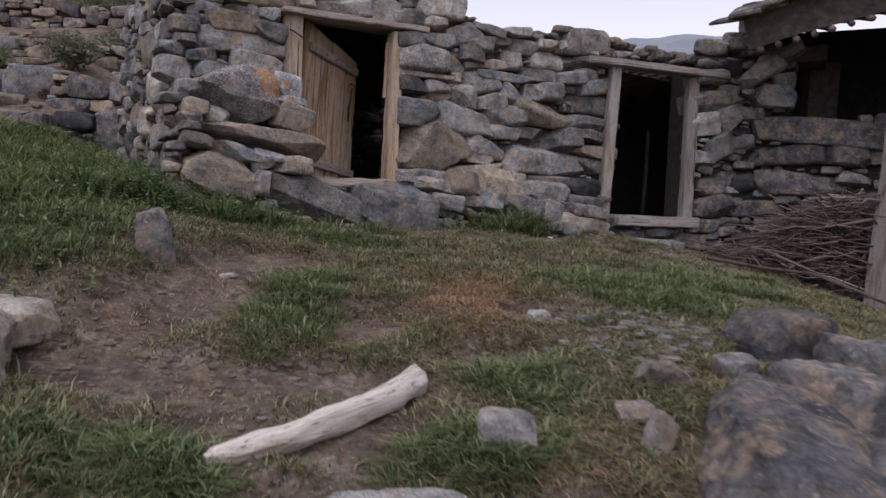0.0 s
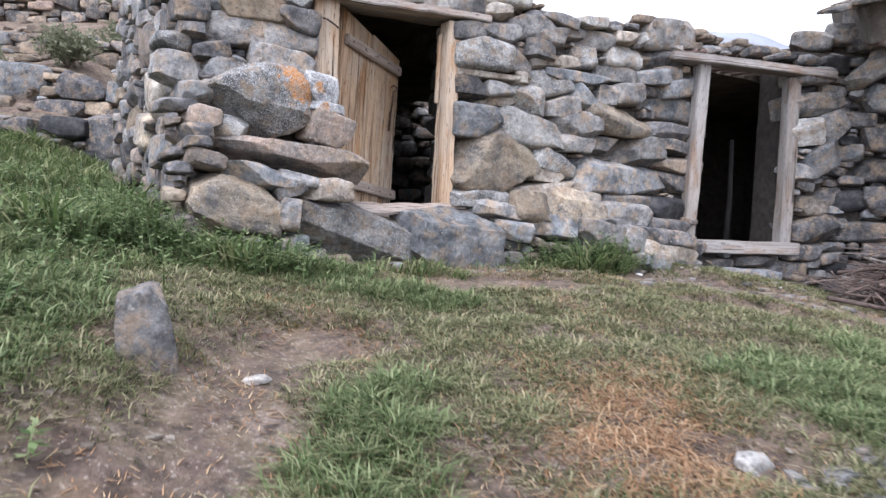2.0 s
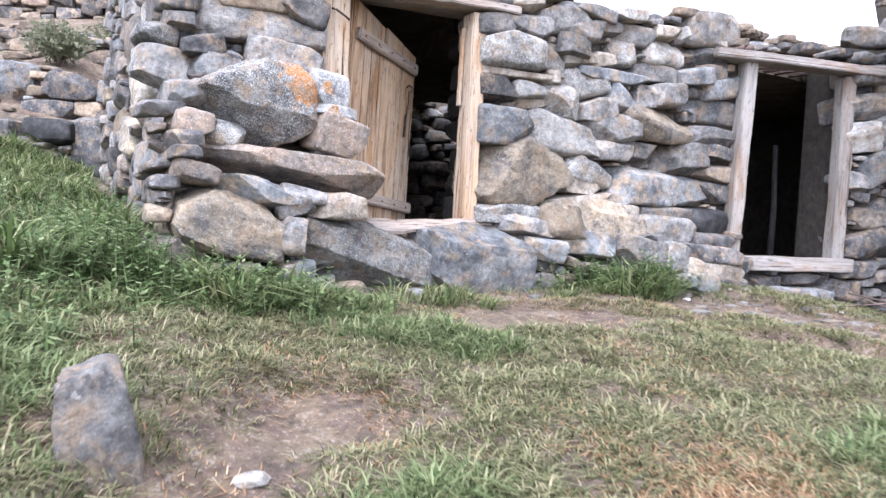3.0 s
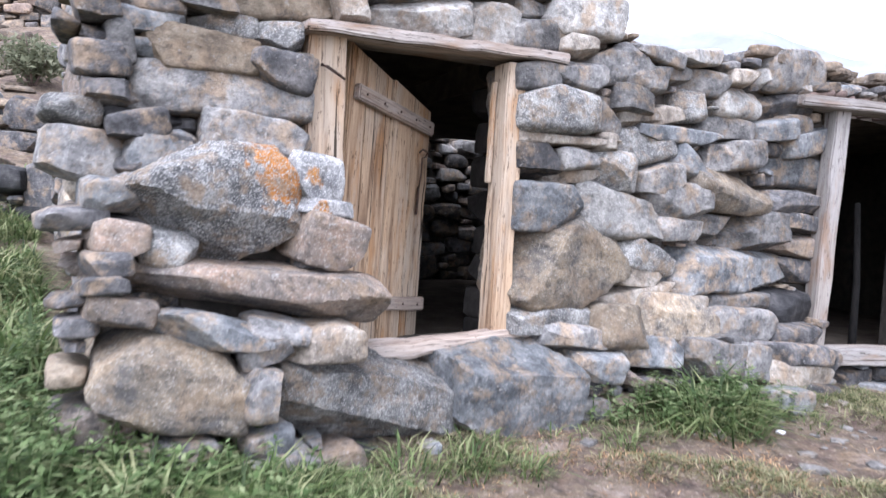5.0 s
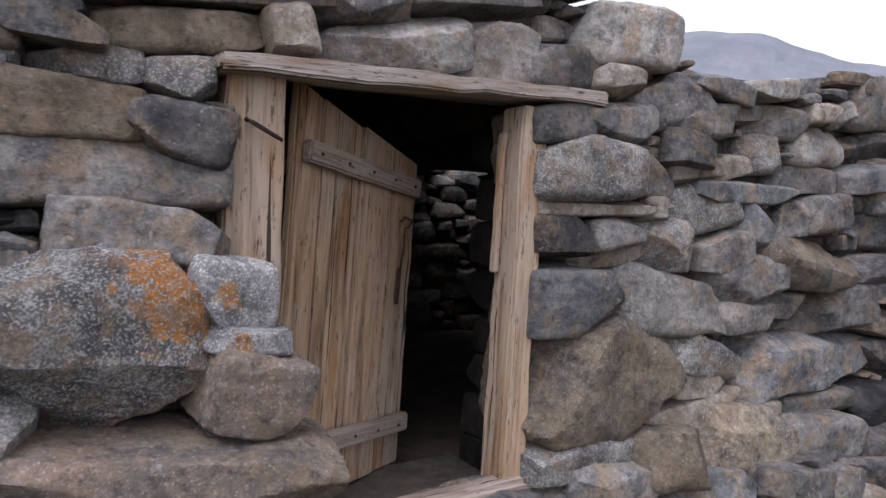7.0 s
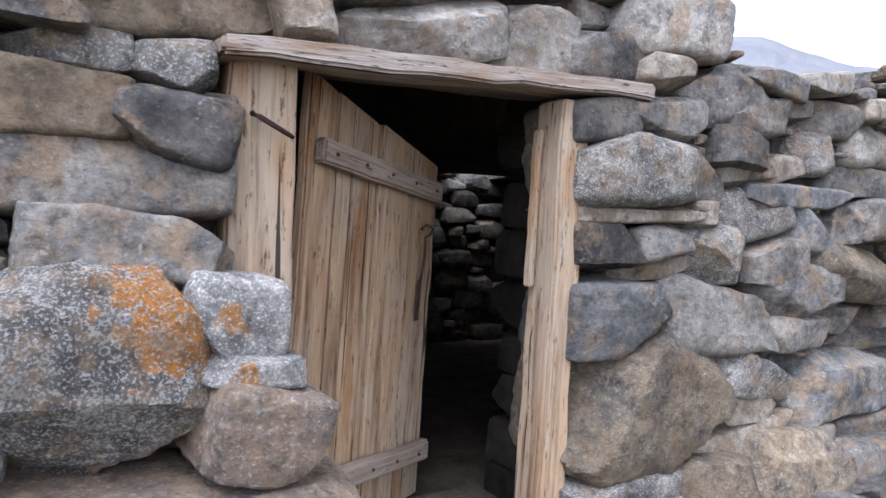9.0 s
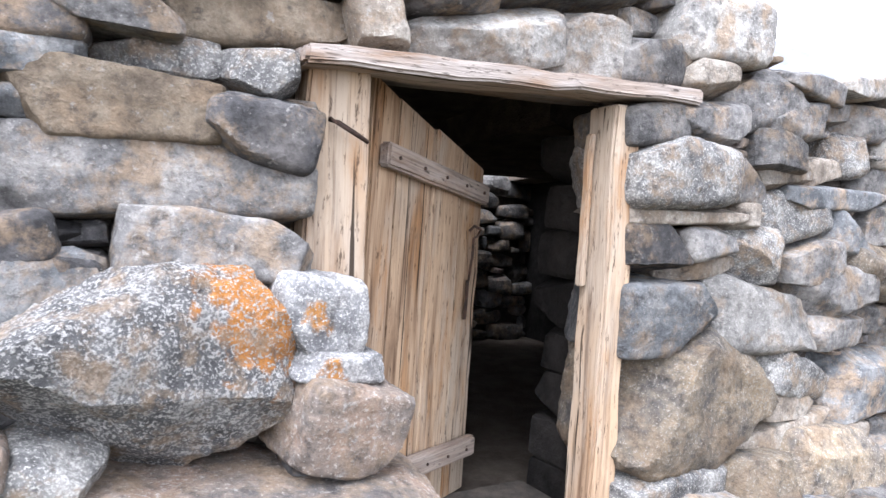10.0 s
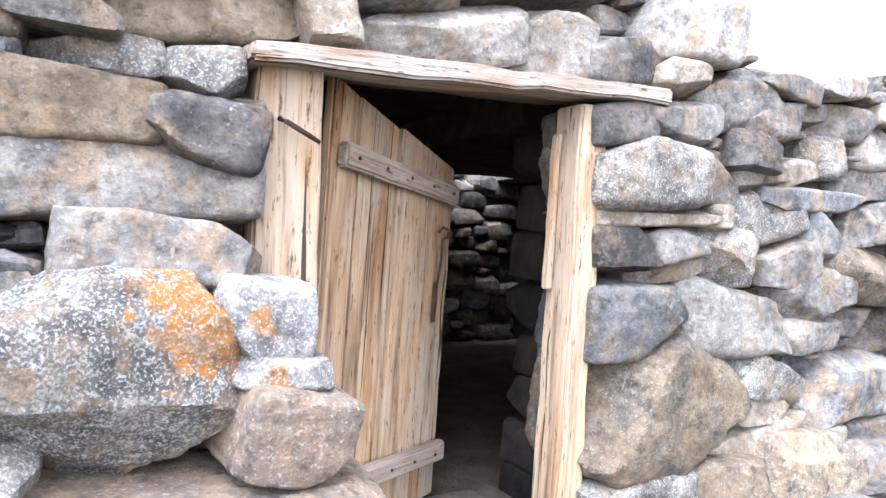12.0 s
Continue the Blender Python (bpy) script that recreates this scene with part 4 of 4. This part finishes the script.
terrace("wall_terrace_4", (-18.0, 17.0), (-6.5, 19.4), 4.4, 6.3, 37, (0.5, 0.38, 0.27, 0.2), WARM, "reddish rubble terrace wall on the hillside", 330)
terrace("wall_terrace_5", (-24.0, 23.0), (-8.5, 26.0), 6.4, 8.6, 39, (0.9, 0.65, 0.45), WARM, "upper rubble terrace wall on the hillside", 260)


def shrub(x, y, r, h, seed, z=None):
    """A loose hillside bush: stems and many small leaves with gaps."""
    g = np.random.default_rng(seed)
    z = float(land(x, y)) if z is None else z
    bush = new("shrub")
    bush.matrix_world = pose(x, y, z)
    tagged(bush, "grey-green scrubby bush on the terraced hillside", "bush", "hillside bushes")
    for k in range(7):
        a = g.uniform(0, 6.28)
        part("stem", twig_mesh([(0, 0, -0.1), (math.cos(a) * r * 0.3, math.sin(a) * r * 0.3, h * 0.5), (math.cos(a) * r * 0.7, math.sin(a) * r * 0.7, h * 0.9)], 0.02, 0.005, 4), TWIG, bush)
    n = 1500
    c = g.normal(size=(n, 3))
    c /= np.linalg.norm(c, axis=1)[:, None]
    lump = np.array([0.75 + 0.5 * noise.noise(Vector(q) * 2.3 + Vector((seed, 0, 0))) for q in c])
    c *= (g.random(n) ** 0.4 * lump)[:, None]
    c = c * np.array([r, r, h * 0.55]) + np.array([0, 0, h * 0.5])
    v = c[:, None, :] + g.normal(0, 0.035, (n, 3, 3))
    me = bpy.data.meshes.new("foliage")
    me.from_pydata(v.reshape(-1, 3).tolist(), [], np.arange(3 * n).reshape(-1, 3).tolist())
    part("foliage", me, LEAF, bush)


for x, y, r, h, s in ((-7.0, 15.6, 0.75, 0.9, 1), (-8.8, 20.8, 1.2, 1.3, 2), (-6.9, 13.2, 0.6, 0.7, 3), (-9.8, 20.2, 0.9, 1.0, 4), (-11.5, 22.5, 1.2, 1.1, 5), (-7.9, 12.3, 0.6, 0.6, 6)):
    shrub(x, y, r, h, s)

# ---- brushwood ----
brush = new("brushwood_heap")
tagged(brush, "tangled heap of dry brown brushwood beside the wall", "brushwood")


def brush_stick(g, spread, thick):
    """One bent stick lying in the heap."""
    cx, cy = 3.85 + g.normal(0, 0.38), 7.3 + g.normal(0, spread)
    a, L = g.uniform(0, 6.28), g.uniform(0.35, 1.2)
    z = float(ground_z(cx, cy)) + (g.random() ** 0.8) * 1.05 * max(0.08, 1 - abs(cx - 4.05) * 0.85) + 0.02
    dz = g.normal(0, 0.16) * L
    d, c = Vector((math.cos(a) * L / 2, math.sin(a) * L / 6, dz / 2)), Vector((cx, cy, z))
    j, r = Vector(g.normal(0, 0.045, 3)), thick * g.uniform(0.5, 1.7)
    return twig_mesh([c - d, c - d * 0.3 + j, c + d * 0.35 - j, c + d], r, r * 0.4, 4)


for k in range(280):
    part("twig", brush_stick(rng, 0.17, 0.010), TWIG if k % 4 else GREY_WOOD, brush)
tangle = bmesh.new()
for k in range(700):
    stick = brush_stick(rng, 0.14, 0.006)
    tangle.from_mesh(stick)
    bpy.data.meshes.remove(stick)
me = bpy.data.meshes.new("twig_tangle")
tangle.to_mesh(me)
tangle.free()
tagged(part("twig_tangle", me, TWIG, brush), "", "", kind="stuff")
for pts, r in (([(2.5, 6.75, 0.05), (3.0, 6.65, 0.1), (3.5, 6.75, 0.16), (4.2, 6.5, 0.05)], 0.02), ([(3.1, 6.9, 0.25), (3.6, 6.8, 0.2), (4.3, 6.7, 0.06)], 0.018)):
    part("branch", twig_mesh([(x, y, float(ground_z(x, y)) + z) for x, y, z in pts], r, r * 0.5, 7), TWIG, brush, "long bent dry branch")


# ---- loose rocks in the yard ----
def rock(name, tone, x, y, w, d, h, turn=0, tilt=0, sink=0.35, box=0.5, label="", n=17, lean=0, taper=0.0, cuts=8):
    r = np.random.default_rng(int(abs(x) * 9973 + abs(y) * 613 + w * 100))
    ob = part(name, rock_mesh(w, d, h, n, box, taper, r, cuts, 0.085), STONE[tone] if isinstance(tone, str) else tone, None, "", pose(x, y, float(ground_z(x, y)) + h * (0.5 - sink), lean, tilt, turn))
    return tagged(ob, label or "weathered grey stone lying in the grass", "stone")


rock("boulder", "dark", 1.0, 2.06, 0.42, 0.92, 0.40, -22, 10, 0.70, 0.7, "broad flat dark grey slab sunk in the bank")
rock("boulder", "dark", 1.42, 2.97, 0.36, 0.32, 0.28, 10, 0, 0.35, 0.45, "dark rough boulder beside the flat slab")
rock("boulder", "dark", 1.66, 2.7, 0.4, 0.36, 0.34, -20, 8, 0.35, 0.7, "dark grey angular boulder among other rocks")
rock("boulder", "dark", 1.33, 2.38, 0.26, 0.42, 0.3, 20, 0, 0.5, 0.7, "dark angular rock beside the slab")
rock("boulder", "dark", 1.28, 1.92, 0.3, 0.5, 0.3, -15, 5, 0.6, 0.7, "dark rock wedged below the flat slab")
rock("boulder", "dark", 1.66, 2.2, 0.4, 0.5, 0.34, 30, 0, 0.45, 0.6, "dark grey rock at the edge of the bank")
rock("boulder", "dark", 1.95, 2.85, 0.3, 0.34, 0.24, 10, 6, 0.42, 0.5, "dark angular rock leaning on others")
rock("boulder", "speck", -0.04, 1.60, 0.46, 0.3, 0.22, 5, 0, 0.42, 0.5, "pale speckled granite rock in the bank")
rock("boulder", "tan", -1.52, 2.1, 0.4, 0.5, 0.36, 15, 0, 0.4, 0.6, "light brown rock at the foot of the bank")
rock("boulder", "tan", -1.62, 2.5, 0.5, 0.34, 0.15, -20, 0, 0.45, 0.8, "flat light brown rock bedded in soil")
rock("standing_stone", "grey", -1.40, 3.44, 0.17, 0.15, 0.38, 30, -9, 0.45, 0.5, "grey standing stone leaning in the grass")
rock("stone", "grey", 0.2, 1.98, 0.16, 0.12, 0.14, 0, 0, 0.35, 0.4)
rock("stone", "pale", 0.64, 2.02, 0.09, 0.07, 0.15, 0, 12, 0.25, 0.6, "pale upright stone fragment")
rock("stone", "tan", 0.80, 2.52, 0.19, 0.14, 0.10, 10, 0, 0.3, 0.6)
rock("stone", "grey", 1.10, 2.62, 0.15, 0.12, 0.09, 0, 0, 0.25, 0.3)
rock("stone", "rust", 0.62, 2.2, 0.12, 0.1, 0.08, 0, 0, 0.4, 0.5)
rock("stone", "pale", 0.45, 3.25, 0.11, 0.08, 0.06, 20, 0, 0.3, 0.4, "small pale stone on bare soil")
rock("stone", "pale", -1.08, 3.6, 0.09, 0.06, 0.03, 0, 0, 0.3, 0.5, "small pale stone on the path")
rock("boulder", "slate", 1.17, 6.92, 0.30, 0.2, 0.14, 35, 10, 0.3, 0.8, "small grey slab leaning by the wall foot")


def log_mesh(a, b, sag, r0, r1, seed):
    """A crooked weathered log, thick and blunt at one end, splintered and flat along its length."""
    off, v, f, rings, sides = Vector((seed, 0, 0)), [], [], 30, 14
    a, b = Vector(a), Vector(b)
    side = (b - a).cross(Vector((0, 0, 1))).normalized()
    for i in range(rings):
        t = i / (rings - 1)
        c = a.lerp(b, t) + side * sag * math.sin(math.pi * t) + Vector((0, 0, 0.012 * noise.noise(off + Vector((t * 5, 0, 0)))))
        r = (r0 + (r1 - r0) * t ** 0.7) * (1 + 0.22 * noise.noise(off + Vector((t * 7, 3, 0)))) * (0.55 if i in (0, rings - 1) else 1)
        for k in range(sides):
            w = 2 * math.pi * k / sides
            q = r * (1 + 0.3 * noise.noise(off + Vector((t * 3, 2.2 * math.cos(w), 2.2 * math.sin(w)))) + 0.12 * noise.noise(off + Vector((t * 12, 6 * math.cos(w), 6 * math.sin(w)))))
            v.append(c + side * math.cos(w) * q * 0.9 + Vector((0, 0, math.sin(w) * q)))
    for i in range(rings - 1):
        f += [(i * sides + k, i * sides + (k + 1) % sides, (i + 1) * sides + (k + 1) % sides, (i + 1) * sides + k) for k in range(sides)]
    f += [tuple(range(sides))[::-1], tuple(range((rings - 1) * sides, rings * sides))]
    me = bpy.data.meshes.new("log")
    me.from_pydata(v, [], f)
    me.polygons.foreach_set("use_smooth", [True] * len(me.polygons))
    me.set_sharp_from_angle(angle=radians(35))
    return me


log = part("log", log_mesh((-0.37, 0, -0.02), (0.40, 0, 0.03), 0.05, 0.029, 0.05, 17), BLEACHED, None, "", pose(-0.34, 2.1, float(ground_z(-0.34, 2.1)) + 0.03, 0, -5, 43))
tagged(log, "bleached crooked log half buried in the bank", "log")


# ---- grass ----
def blades(name, mat, spots, label, seed, flop=(0.3, 1.3), lie=0.0):
    """spots: x, y, height, lean of every blade, as arrays."""
    r = np.random.default_rng(seed)
    x, y, h, turn = spots
    n = len(x)
    z = ground_z(x, y) - 0.008
    a, bend = turn + r.normal(0, 0.7, n), r.uniform(*flop, n) * h
    w = h * 0.019 + 0.0017
    if lie:
        bend, h, z = h * 1.0, np.full(n, lie) * r.random(n), z + 0.012
    dx, dy = np.cos(a), np.sin(a)
    px, py = -dy * w, dx * w
    v = np.empty((n, 5, 3))
    mid, arc = h * 0.6, 0.5 if lie else 0.3
    v[:, 0] = np.stack([x - px, y - py, z], -1)
    v[:, 1] = np.stack([x + px, y + py, z], -1)
    v[:, 2] = np.stack([x + px * 0.8 + dx * bend * arc, y + py * 0.8 + dy * bend * arc, z + mid * (1 if lie else np.maximum(0.55, 1 - 0.2 * bend / h))], -1)
    v[:, 3] = np.stack([x - px * 0.8 + dx * bend * arc, y - py * 0.8 + dy * bend * arc, z + mid * (1 if lie else np.maximum(0.55, 1 - 0.2 * bend / h))], -1)
    v[:, 4] = np.stack([x + dx * bend, y + dy * bend, z + h * (1 if lie else np.maximum(0.2, 1 - 0.38 * bend / h))], -1)
    me = bpy.data.meshes.new(name)
    me.vertices.add(n * 5)
    me.vertices.foreach_set("co", v.reshape(-1))
    base = (np.arange(n) * 5)[:, None]
    loops = np.concatenate([base + np.array([[0, 1, 2, 3]]), base + np.array([[3, 2, 4]])], 1).reshape(-1)
    me.loops.add(len(loops))
    me.loops.foreach_set("vertex_index", loops)
    start = ((np.arange(n) * 7)[:, None] + np.array([[0, 4]])).reshape(-1)
    me.polygons.add(n * 2)
    me.polygons.foreach_set("loop_start", start)
    me.update(calc_edges=True)
    tagged(part(name, me, mat, None), label, "grass", kind="stuff")


def behind_wall(x, y):
    p = FRONT.inverted() @ Vector((x, y, 0))
    q = WING.inverted() @ Vector((x, y, 0))
    s = D2.inverted() @ Vector((x, y, 0))
    return (p.y > -0.22 and -2.0 < p.x < 2.6) or (s.y > -0.1 and s.x > -0.2) or (q.y > -0.1 and q.x > 0)


LUSH_SPOTS = ((-0.62, 3.12, 0.27, 0.5), (1.02, 3.75, 0.5, 0.55), (-0.86, 1.84, 0.45, 0.17), (-1.95, 3.3, 0.5, 0.9), (0.08, 1.95, 0.3, 0.16), (-0.7, 4.85, 0.55, 0.3), (-1.4, 5.2, 0.6, 0.45), (0.28, 2.45, 0.22, 0.3), (1.7, 4.4, 0.5, 0.4), (2.4, 5.2, 0.5, 0.25))


def scatter(n, x0, x1, y0, y1, seed, keep, per=16, wide=0.035):
    """Blades in small clumps, where keep gives a height."""
    r = np.random.default_rng(seed)
    out = []
    m = n // per
    for x, y, c in zip(r.uniform(x0, x1, m), y0 + (y1 - y0) * r.random(m) ** 1.25, r.random(m)):
        h = keep(x, y, c, r)
        edge = min(x - x0, x1 - x, y - y0)
        if h and edge > 0.8 * r.random():
            k = 1 + int(r.random() * 2 * per)
            a, b = x + r.normal(0, wide, k), y + r.normal(0, wide, k)
            out += [(p, q, h * t, math.atan2(q - y, p - x)) for p, q, t in zip(a, b, 0.45 + 0.9 * r.random(k)) if not behind_wall(p, q)]
    return np.array(out).T


def lush_at(x, y):
    return max(1.3 - math.hypot((x - a) / p, (y - b) / q) for a, b, p, q in LUSH_SPOTS) + 0.5 * noise.noise(Vector((x * 4, y * 4, 2)))


def lawn_at(x, y, c, r):
    """Height of the short turf: matted, thin on worn soil, gone on the bare bank."""
    rusty = max(0.0, 1 - math.hypot((x - 0.17) / 0.42, (y - 3.4) / 0.75))
    if rusty > 0.25 + 0.5 * c or bare(x, y) > 0.48 + 0.3 * c * c or noise.noise(Vector((x * 2, y * 2, 0))) + 0.85 < 0.7 * c:
        return 0
    return 0.026 + 0.034 * r.random() ** 2 + 0.02 * max(0.0, noise.noise(Vector((x * 3.3, y * 3.3, 6))))


def straw_at(x, y, c, r):
    """Height of the dry grass: everywhere a little, thick on one rusty patch."""
    rusty = 1.3 * max(0.0, 1 - math.hypot((x - 0.17) / 0.42, (y - 3.4) / 0.75))
    return 0.02 + 0.03 * r.random() if noise.noise(Vector((x * 1.1 + 4, y * 1.1, 8))) + rusty > 0.12 + 0.5 * c and bare(x, y) < 0.6 + 0.3 * c else 0


blades("lawn_grass", LAWN, scatter(900000, -3.4, 5.4, 0.6, 7.9, 1, lawn_at, 20, 0.032), "short matted olive-green grass of the yard", 1, (0.6, 2.0))
blades("lush_grass", LUSH, scatter(620000, -3.0, 3.4, 0.8, 6.2, 2, lambda x, y, c, r: (0.045 + 0.045 * r.random()) if lush_at(x, y) > 0.36 + 0.45 * c else 0, 26, 0.026), "denser bright green grass tussocks", 2, (0.5, 1.7))
blades("dry_grass", STRAW, scatter(330000, -2.8, 4.8, 0.8, 7.0, 3, straw_at, 10, 0.04), "dry straw-coloured and reddish grass", 3, (0.8, 2.5))
blades("rusty_grass", STRAW, scatter(24000, -0.35, 0.7, 2.6, 4.3, 7, lambda x, y, c, r: (0.02 + 0.035 * r.random()) if math.hypot((x - 0.17) / 0.42, (y - 3.4) / 0.75) + 0.5 * noise.noise(Vector((x * 5, y * 5, 2))) < 1.05 - 0.5 * c else 0, 12, 0.04), "patch of reddish dry grass in the yard", 7, (0.7, 2.3))
blades("straw_litter", STRAW, scatter(90000, -2.8, 4.8, 0.8, 7.2, 6, lambda x, y, c, r: 0.015 + 0.03 * r.random() if noise.noise(Vector((x * 2.3, y * 2.3, 4))) > -0.1 + 0.6 * c else 0, 5, 0.08), "fallen straw and dead blades on the soil", 6, (0.3, 1.3), 0.02)


def weeds(seed, n, spots):
    """Leafy nettle-like weeds: upright stems with pairs of small pointed leaves, thick at the wall foot."""
    r = np.random.default_rng(seed)
    v, f = [], []

    def strip(a, b, half):
        k = len(v)
        m = a.lerp(b, 0.45)
        v.extend([a, m + half, b, m - half])
        f.append((k, k + 1, k + 2, k + 3))

    for k in range(n):
        cx, cy, rx, ry, tall = spots[int(r.integers(len(spots)))]
        x, y = cx + r.normal(0, rx), cy + r.normal(0, ry)
        if behind_wall(x, y):
            continue
        h = tall * r.uniform(0.5, 1.15)
        base, lean = Vector((x, y, float(ground_z(x, y)) - 0.01)), Vector((r.normal(0, 0.16), r.normal(0, 0.16), 1)) * h
        strip(base, base + lean, Vector((0.003, 0.001, 0)))
        for j in range(int(10 + 60 * h)):
            t, a = r.uniform(0.2, 1.0), r.uniform(0, 6.28)
            size = r.uniform(0.018, 0.04) * (1.25 - 0.6 * t)
            out = Vector((math.cos(a), math.sin(a), r.uniform(-0.35, 0.5)))
            p = base + lean * t
            strip(p, p + out * size * 1.6, Vector((-math.sin(a), math.cos(a), 0)) * size * 0.36)
    me = bpy.data.meshes.new("weeds")
    me.from_pydata(v, [], f)
    tagged(part("weeds", me, WEED, None), "leafy green weeds growing at the wall foot", "weeds", kind="stuff")


def tall_at(x, y, c, r):
    p = FRONT.inverted() @ Vector((x, y, 0))
    near_left = min(1.0, max(0.0, (-x - 1.55) * 1.2)) * min(1.0, max(0, y - 1.6))
    foot = max(0.0, 1.0 - abs(p.y + 0.42) / 0.28) if -2.2 < p.x < 1.9 else 0
    tuft = 1.5 * max(0.0, 1.2 - math.hypot((p.x - 0.95) / 0.42, (p.y + 0.45) / 0.2))
    pier = max(0.0, 1.15 - math.hypot((p.x + 1.75) / 0.75, (p.y + 0.62) / 0.3))
    corner = max(0.0, 1.2 - math.hypot((x + 2.4) / 0.42, (y - 5.7) / 0.9))
    k = max(near_left, 0.55 * foot, tuft, pier, corner)
    if c < k * (0.6 + noise.noise(Vector((x * 3, y * 3, 4)))):
        return (0.07 + 0.12 * r.random()) * (0.5 + 0.7 * min(k, 1.0)) * (1 + 0.5 * min(pier, 1.0) + 0.5 * min(tuft, 1.0)) * (1 + 1.1 * min(corner, 1.0)) * (0.75 + 0.9 * max(0.0, noise.noise(Vector((x * 2.2, y * 2.2, 9)))))
    return 0


blades("tall_grass", TALL, scatter(520000, -6.5, 2.4, 1.2, 9.8, 4, tall_at, 18, 0.045), "tall tangled green grass along the wall foot", 4, (0.5, 1.9))


weeds(71, 820, ((-2.35, 5.75, 0.3, 0.5, 0.34), (-2.9, 6.3, 0.5, 0.7, 0.26), (-2.3, 4.6, 0.35, 0.5, 0.15), (-1.75, 5.3, 0.22, 0.12, 0.17), (-2.05, 5.0, 0.18, 0.2, 0.3), (-1.6, 4.95, 0.3, 0.1, 0.2), (0.45, 6.6, 0.2, 0.09, 0.2), (0.75, 6.75, 0.14, 0.08, 0.22), (-2.3, 3.4, 0.35, 0.5, 0.12)))


# ---- gravel and pebbles ----
def pebbles(name, seed, n, cx, cy, rx, ry, lo, hi, tone, label):
    r = np.random.default_rng(seed)
    v, f = [], []
    for k in range(n):
        x, y = cx + r.normal(0, rx), cy + r.normal(0, ry)
        if behind_wall(x, y):
            continue
        w = lo + (hi - lo) * r.random() ** 2
        p = rock_points(w * r.uniform(0.8, 1.7), w, w * 0.42, 4, 0.8, 0, r, 8)
        a = r.uniform(0, 6.28)
        p = p @ np.array([[math.cos(a), math.sin(a), 0], [-math.sin(a), math.cos(a), 0], [0, 0, 1]]) + np.array([x, y, float(ground_z(x, y)) + w * 0.06])
        f += [[i + len(v) for i in q] for q in NETS[4][1]]
        v += p.tolist()
    me = bpy.data.meshes.new(name)
    me.from_pydata(v, [], f)
    tagged(part(name, me, FAR[tone], None), label, "gravel", kind="stuff")


pebbles("gravel", 51, 300, 0.90, 2.96, 0.19, 0.15, 0.010, 0.06, "speck", "flat grey shards of loose gravel beside the boulders")
pebbles("clods", 55, 420, -0.75, 2.4, 0.45, 0.3, 0.006, 0.03, "brown", "brown crumbs of soil on the worn bank")
pebbles("pebbles", 52, 190, -0.3, 2.6, 0.9, 0.7, 0.006, 0.028, "tan", "small tan pebbles on the worn bank")
pebbles("rubble", 53, 160, 1.6, 6.6, 1.2, 0.4, 0.015, 0.08, "grey", "small grey rubble along the wall foot")
pebbles("hillside_rubble", 54, 420, -8.5, 15.0, 2.6, 4.5, 0.12, 0.55, "brown", "brown loose rubble on the terraced hillside")


def roof_clutter(name, seed, n, x0, x1, y0, y1, z, label):
    """Small stones and clods lying along the roof edge."""
    r = np.random.default_rng(seed)
    v, f = [], []
    for k in range(n):
        w = r.uniform(0.03, 0.14)
        p = rock_points(w * r.uniform(1.0, 1.8), w, w * 0.5, 4, 0.6, 0, r, 6)
        c = FRONT @ Vector((r.uniform(x0, x1), y0 + (y1 - y0) * r.random() ** 2, z))
        a = r.uniform(0, 6.28)
        p = p @ np.array([[math.cos(a), math.sin(a), 0], [-math.sin(a), math.cos(a), 0], [0, 0, 1]]) + np.array([c.x, c.y, c.z + r.uniform(-0.02, 0.03)])
        f += [[i + len(v) for i in q] for q in NETS[4][1]]
        v += p.tolist()
    me = bpy.data.meshes.new(name)
    me.from_pydata(v, [], f)
    tagged(part(name, me, FAR["brown"], None), label, "rubble", kind="stuff")


roof_clutter("roof_rubble", 61, 160, 1.9, 4.2, 0.1, 0.8, 3.28, "small brown stones and clods along the earth roof edge")
for k in range(9):
    x = 2.35 + k * 0.17
    stick = part("roof_stick", twig_mesh([(x + rng.normal(0, 0.06), 0.02 - 0.18 * rng.random(), 3.08), (x, 0.6, 3.09), (x + rng.normal(0, 0.08), 1.6, 3.07)], 0.025, 0.02, 6), TWIG, None, "", FRONT)
    tagged(stick, "dry grey stick poking out under the earth roof", "stick", "sticks under the roof edge")


def scrap(x, y, w, seed):
    """A small crumpled white scrap on the soil."""
    g = np.random.default_rng(seed)
    me = rock_mesh(w, w * 0.7, w * 0.35, 4, 0.6, 0, g, 10, 0.2)
    ob = part("scrap", me, SCRAP, None, "", pose(x, y, float(ground_z(x, y)) + w * 0.12, 0, 0, 40 * seed))
    tagged(ob, "small crumpled white scrap lying on the soil", "litter", "white scraps")


SCRAP = material("white_scrap", [(0.6, 0.6, 0.6), (0.75, 0.75, 0.74)], 20, 0.7, 0.4, 80)
for k, (x, y, w) in enumerate(((0.98, 6.55, 0.05), (3.6, 6.9, 0.06), (2.2, 6.9, 0.03), (-0.1, 5.2, 0.025))):
    scrap(x, y, w, k + 1)
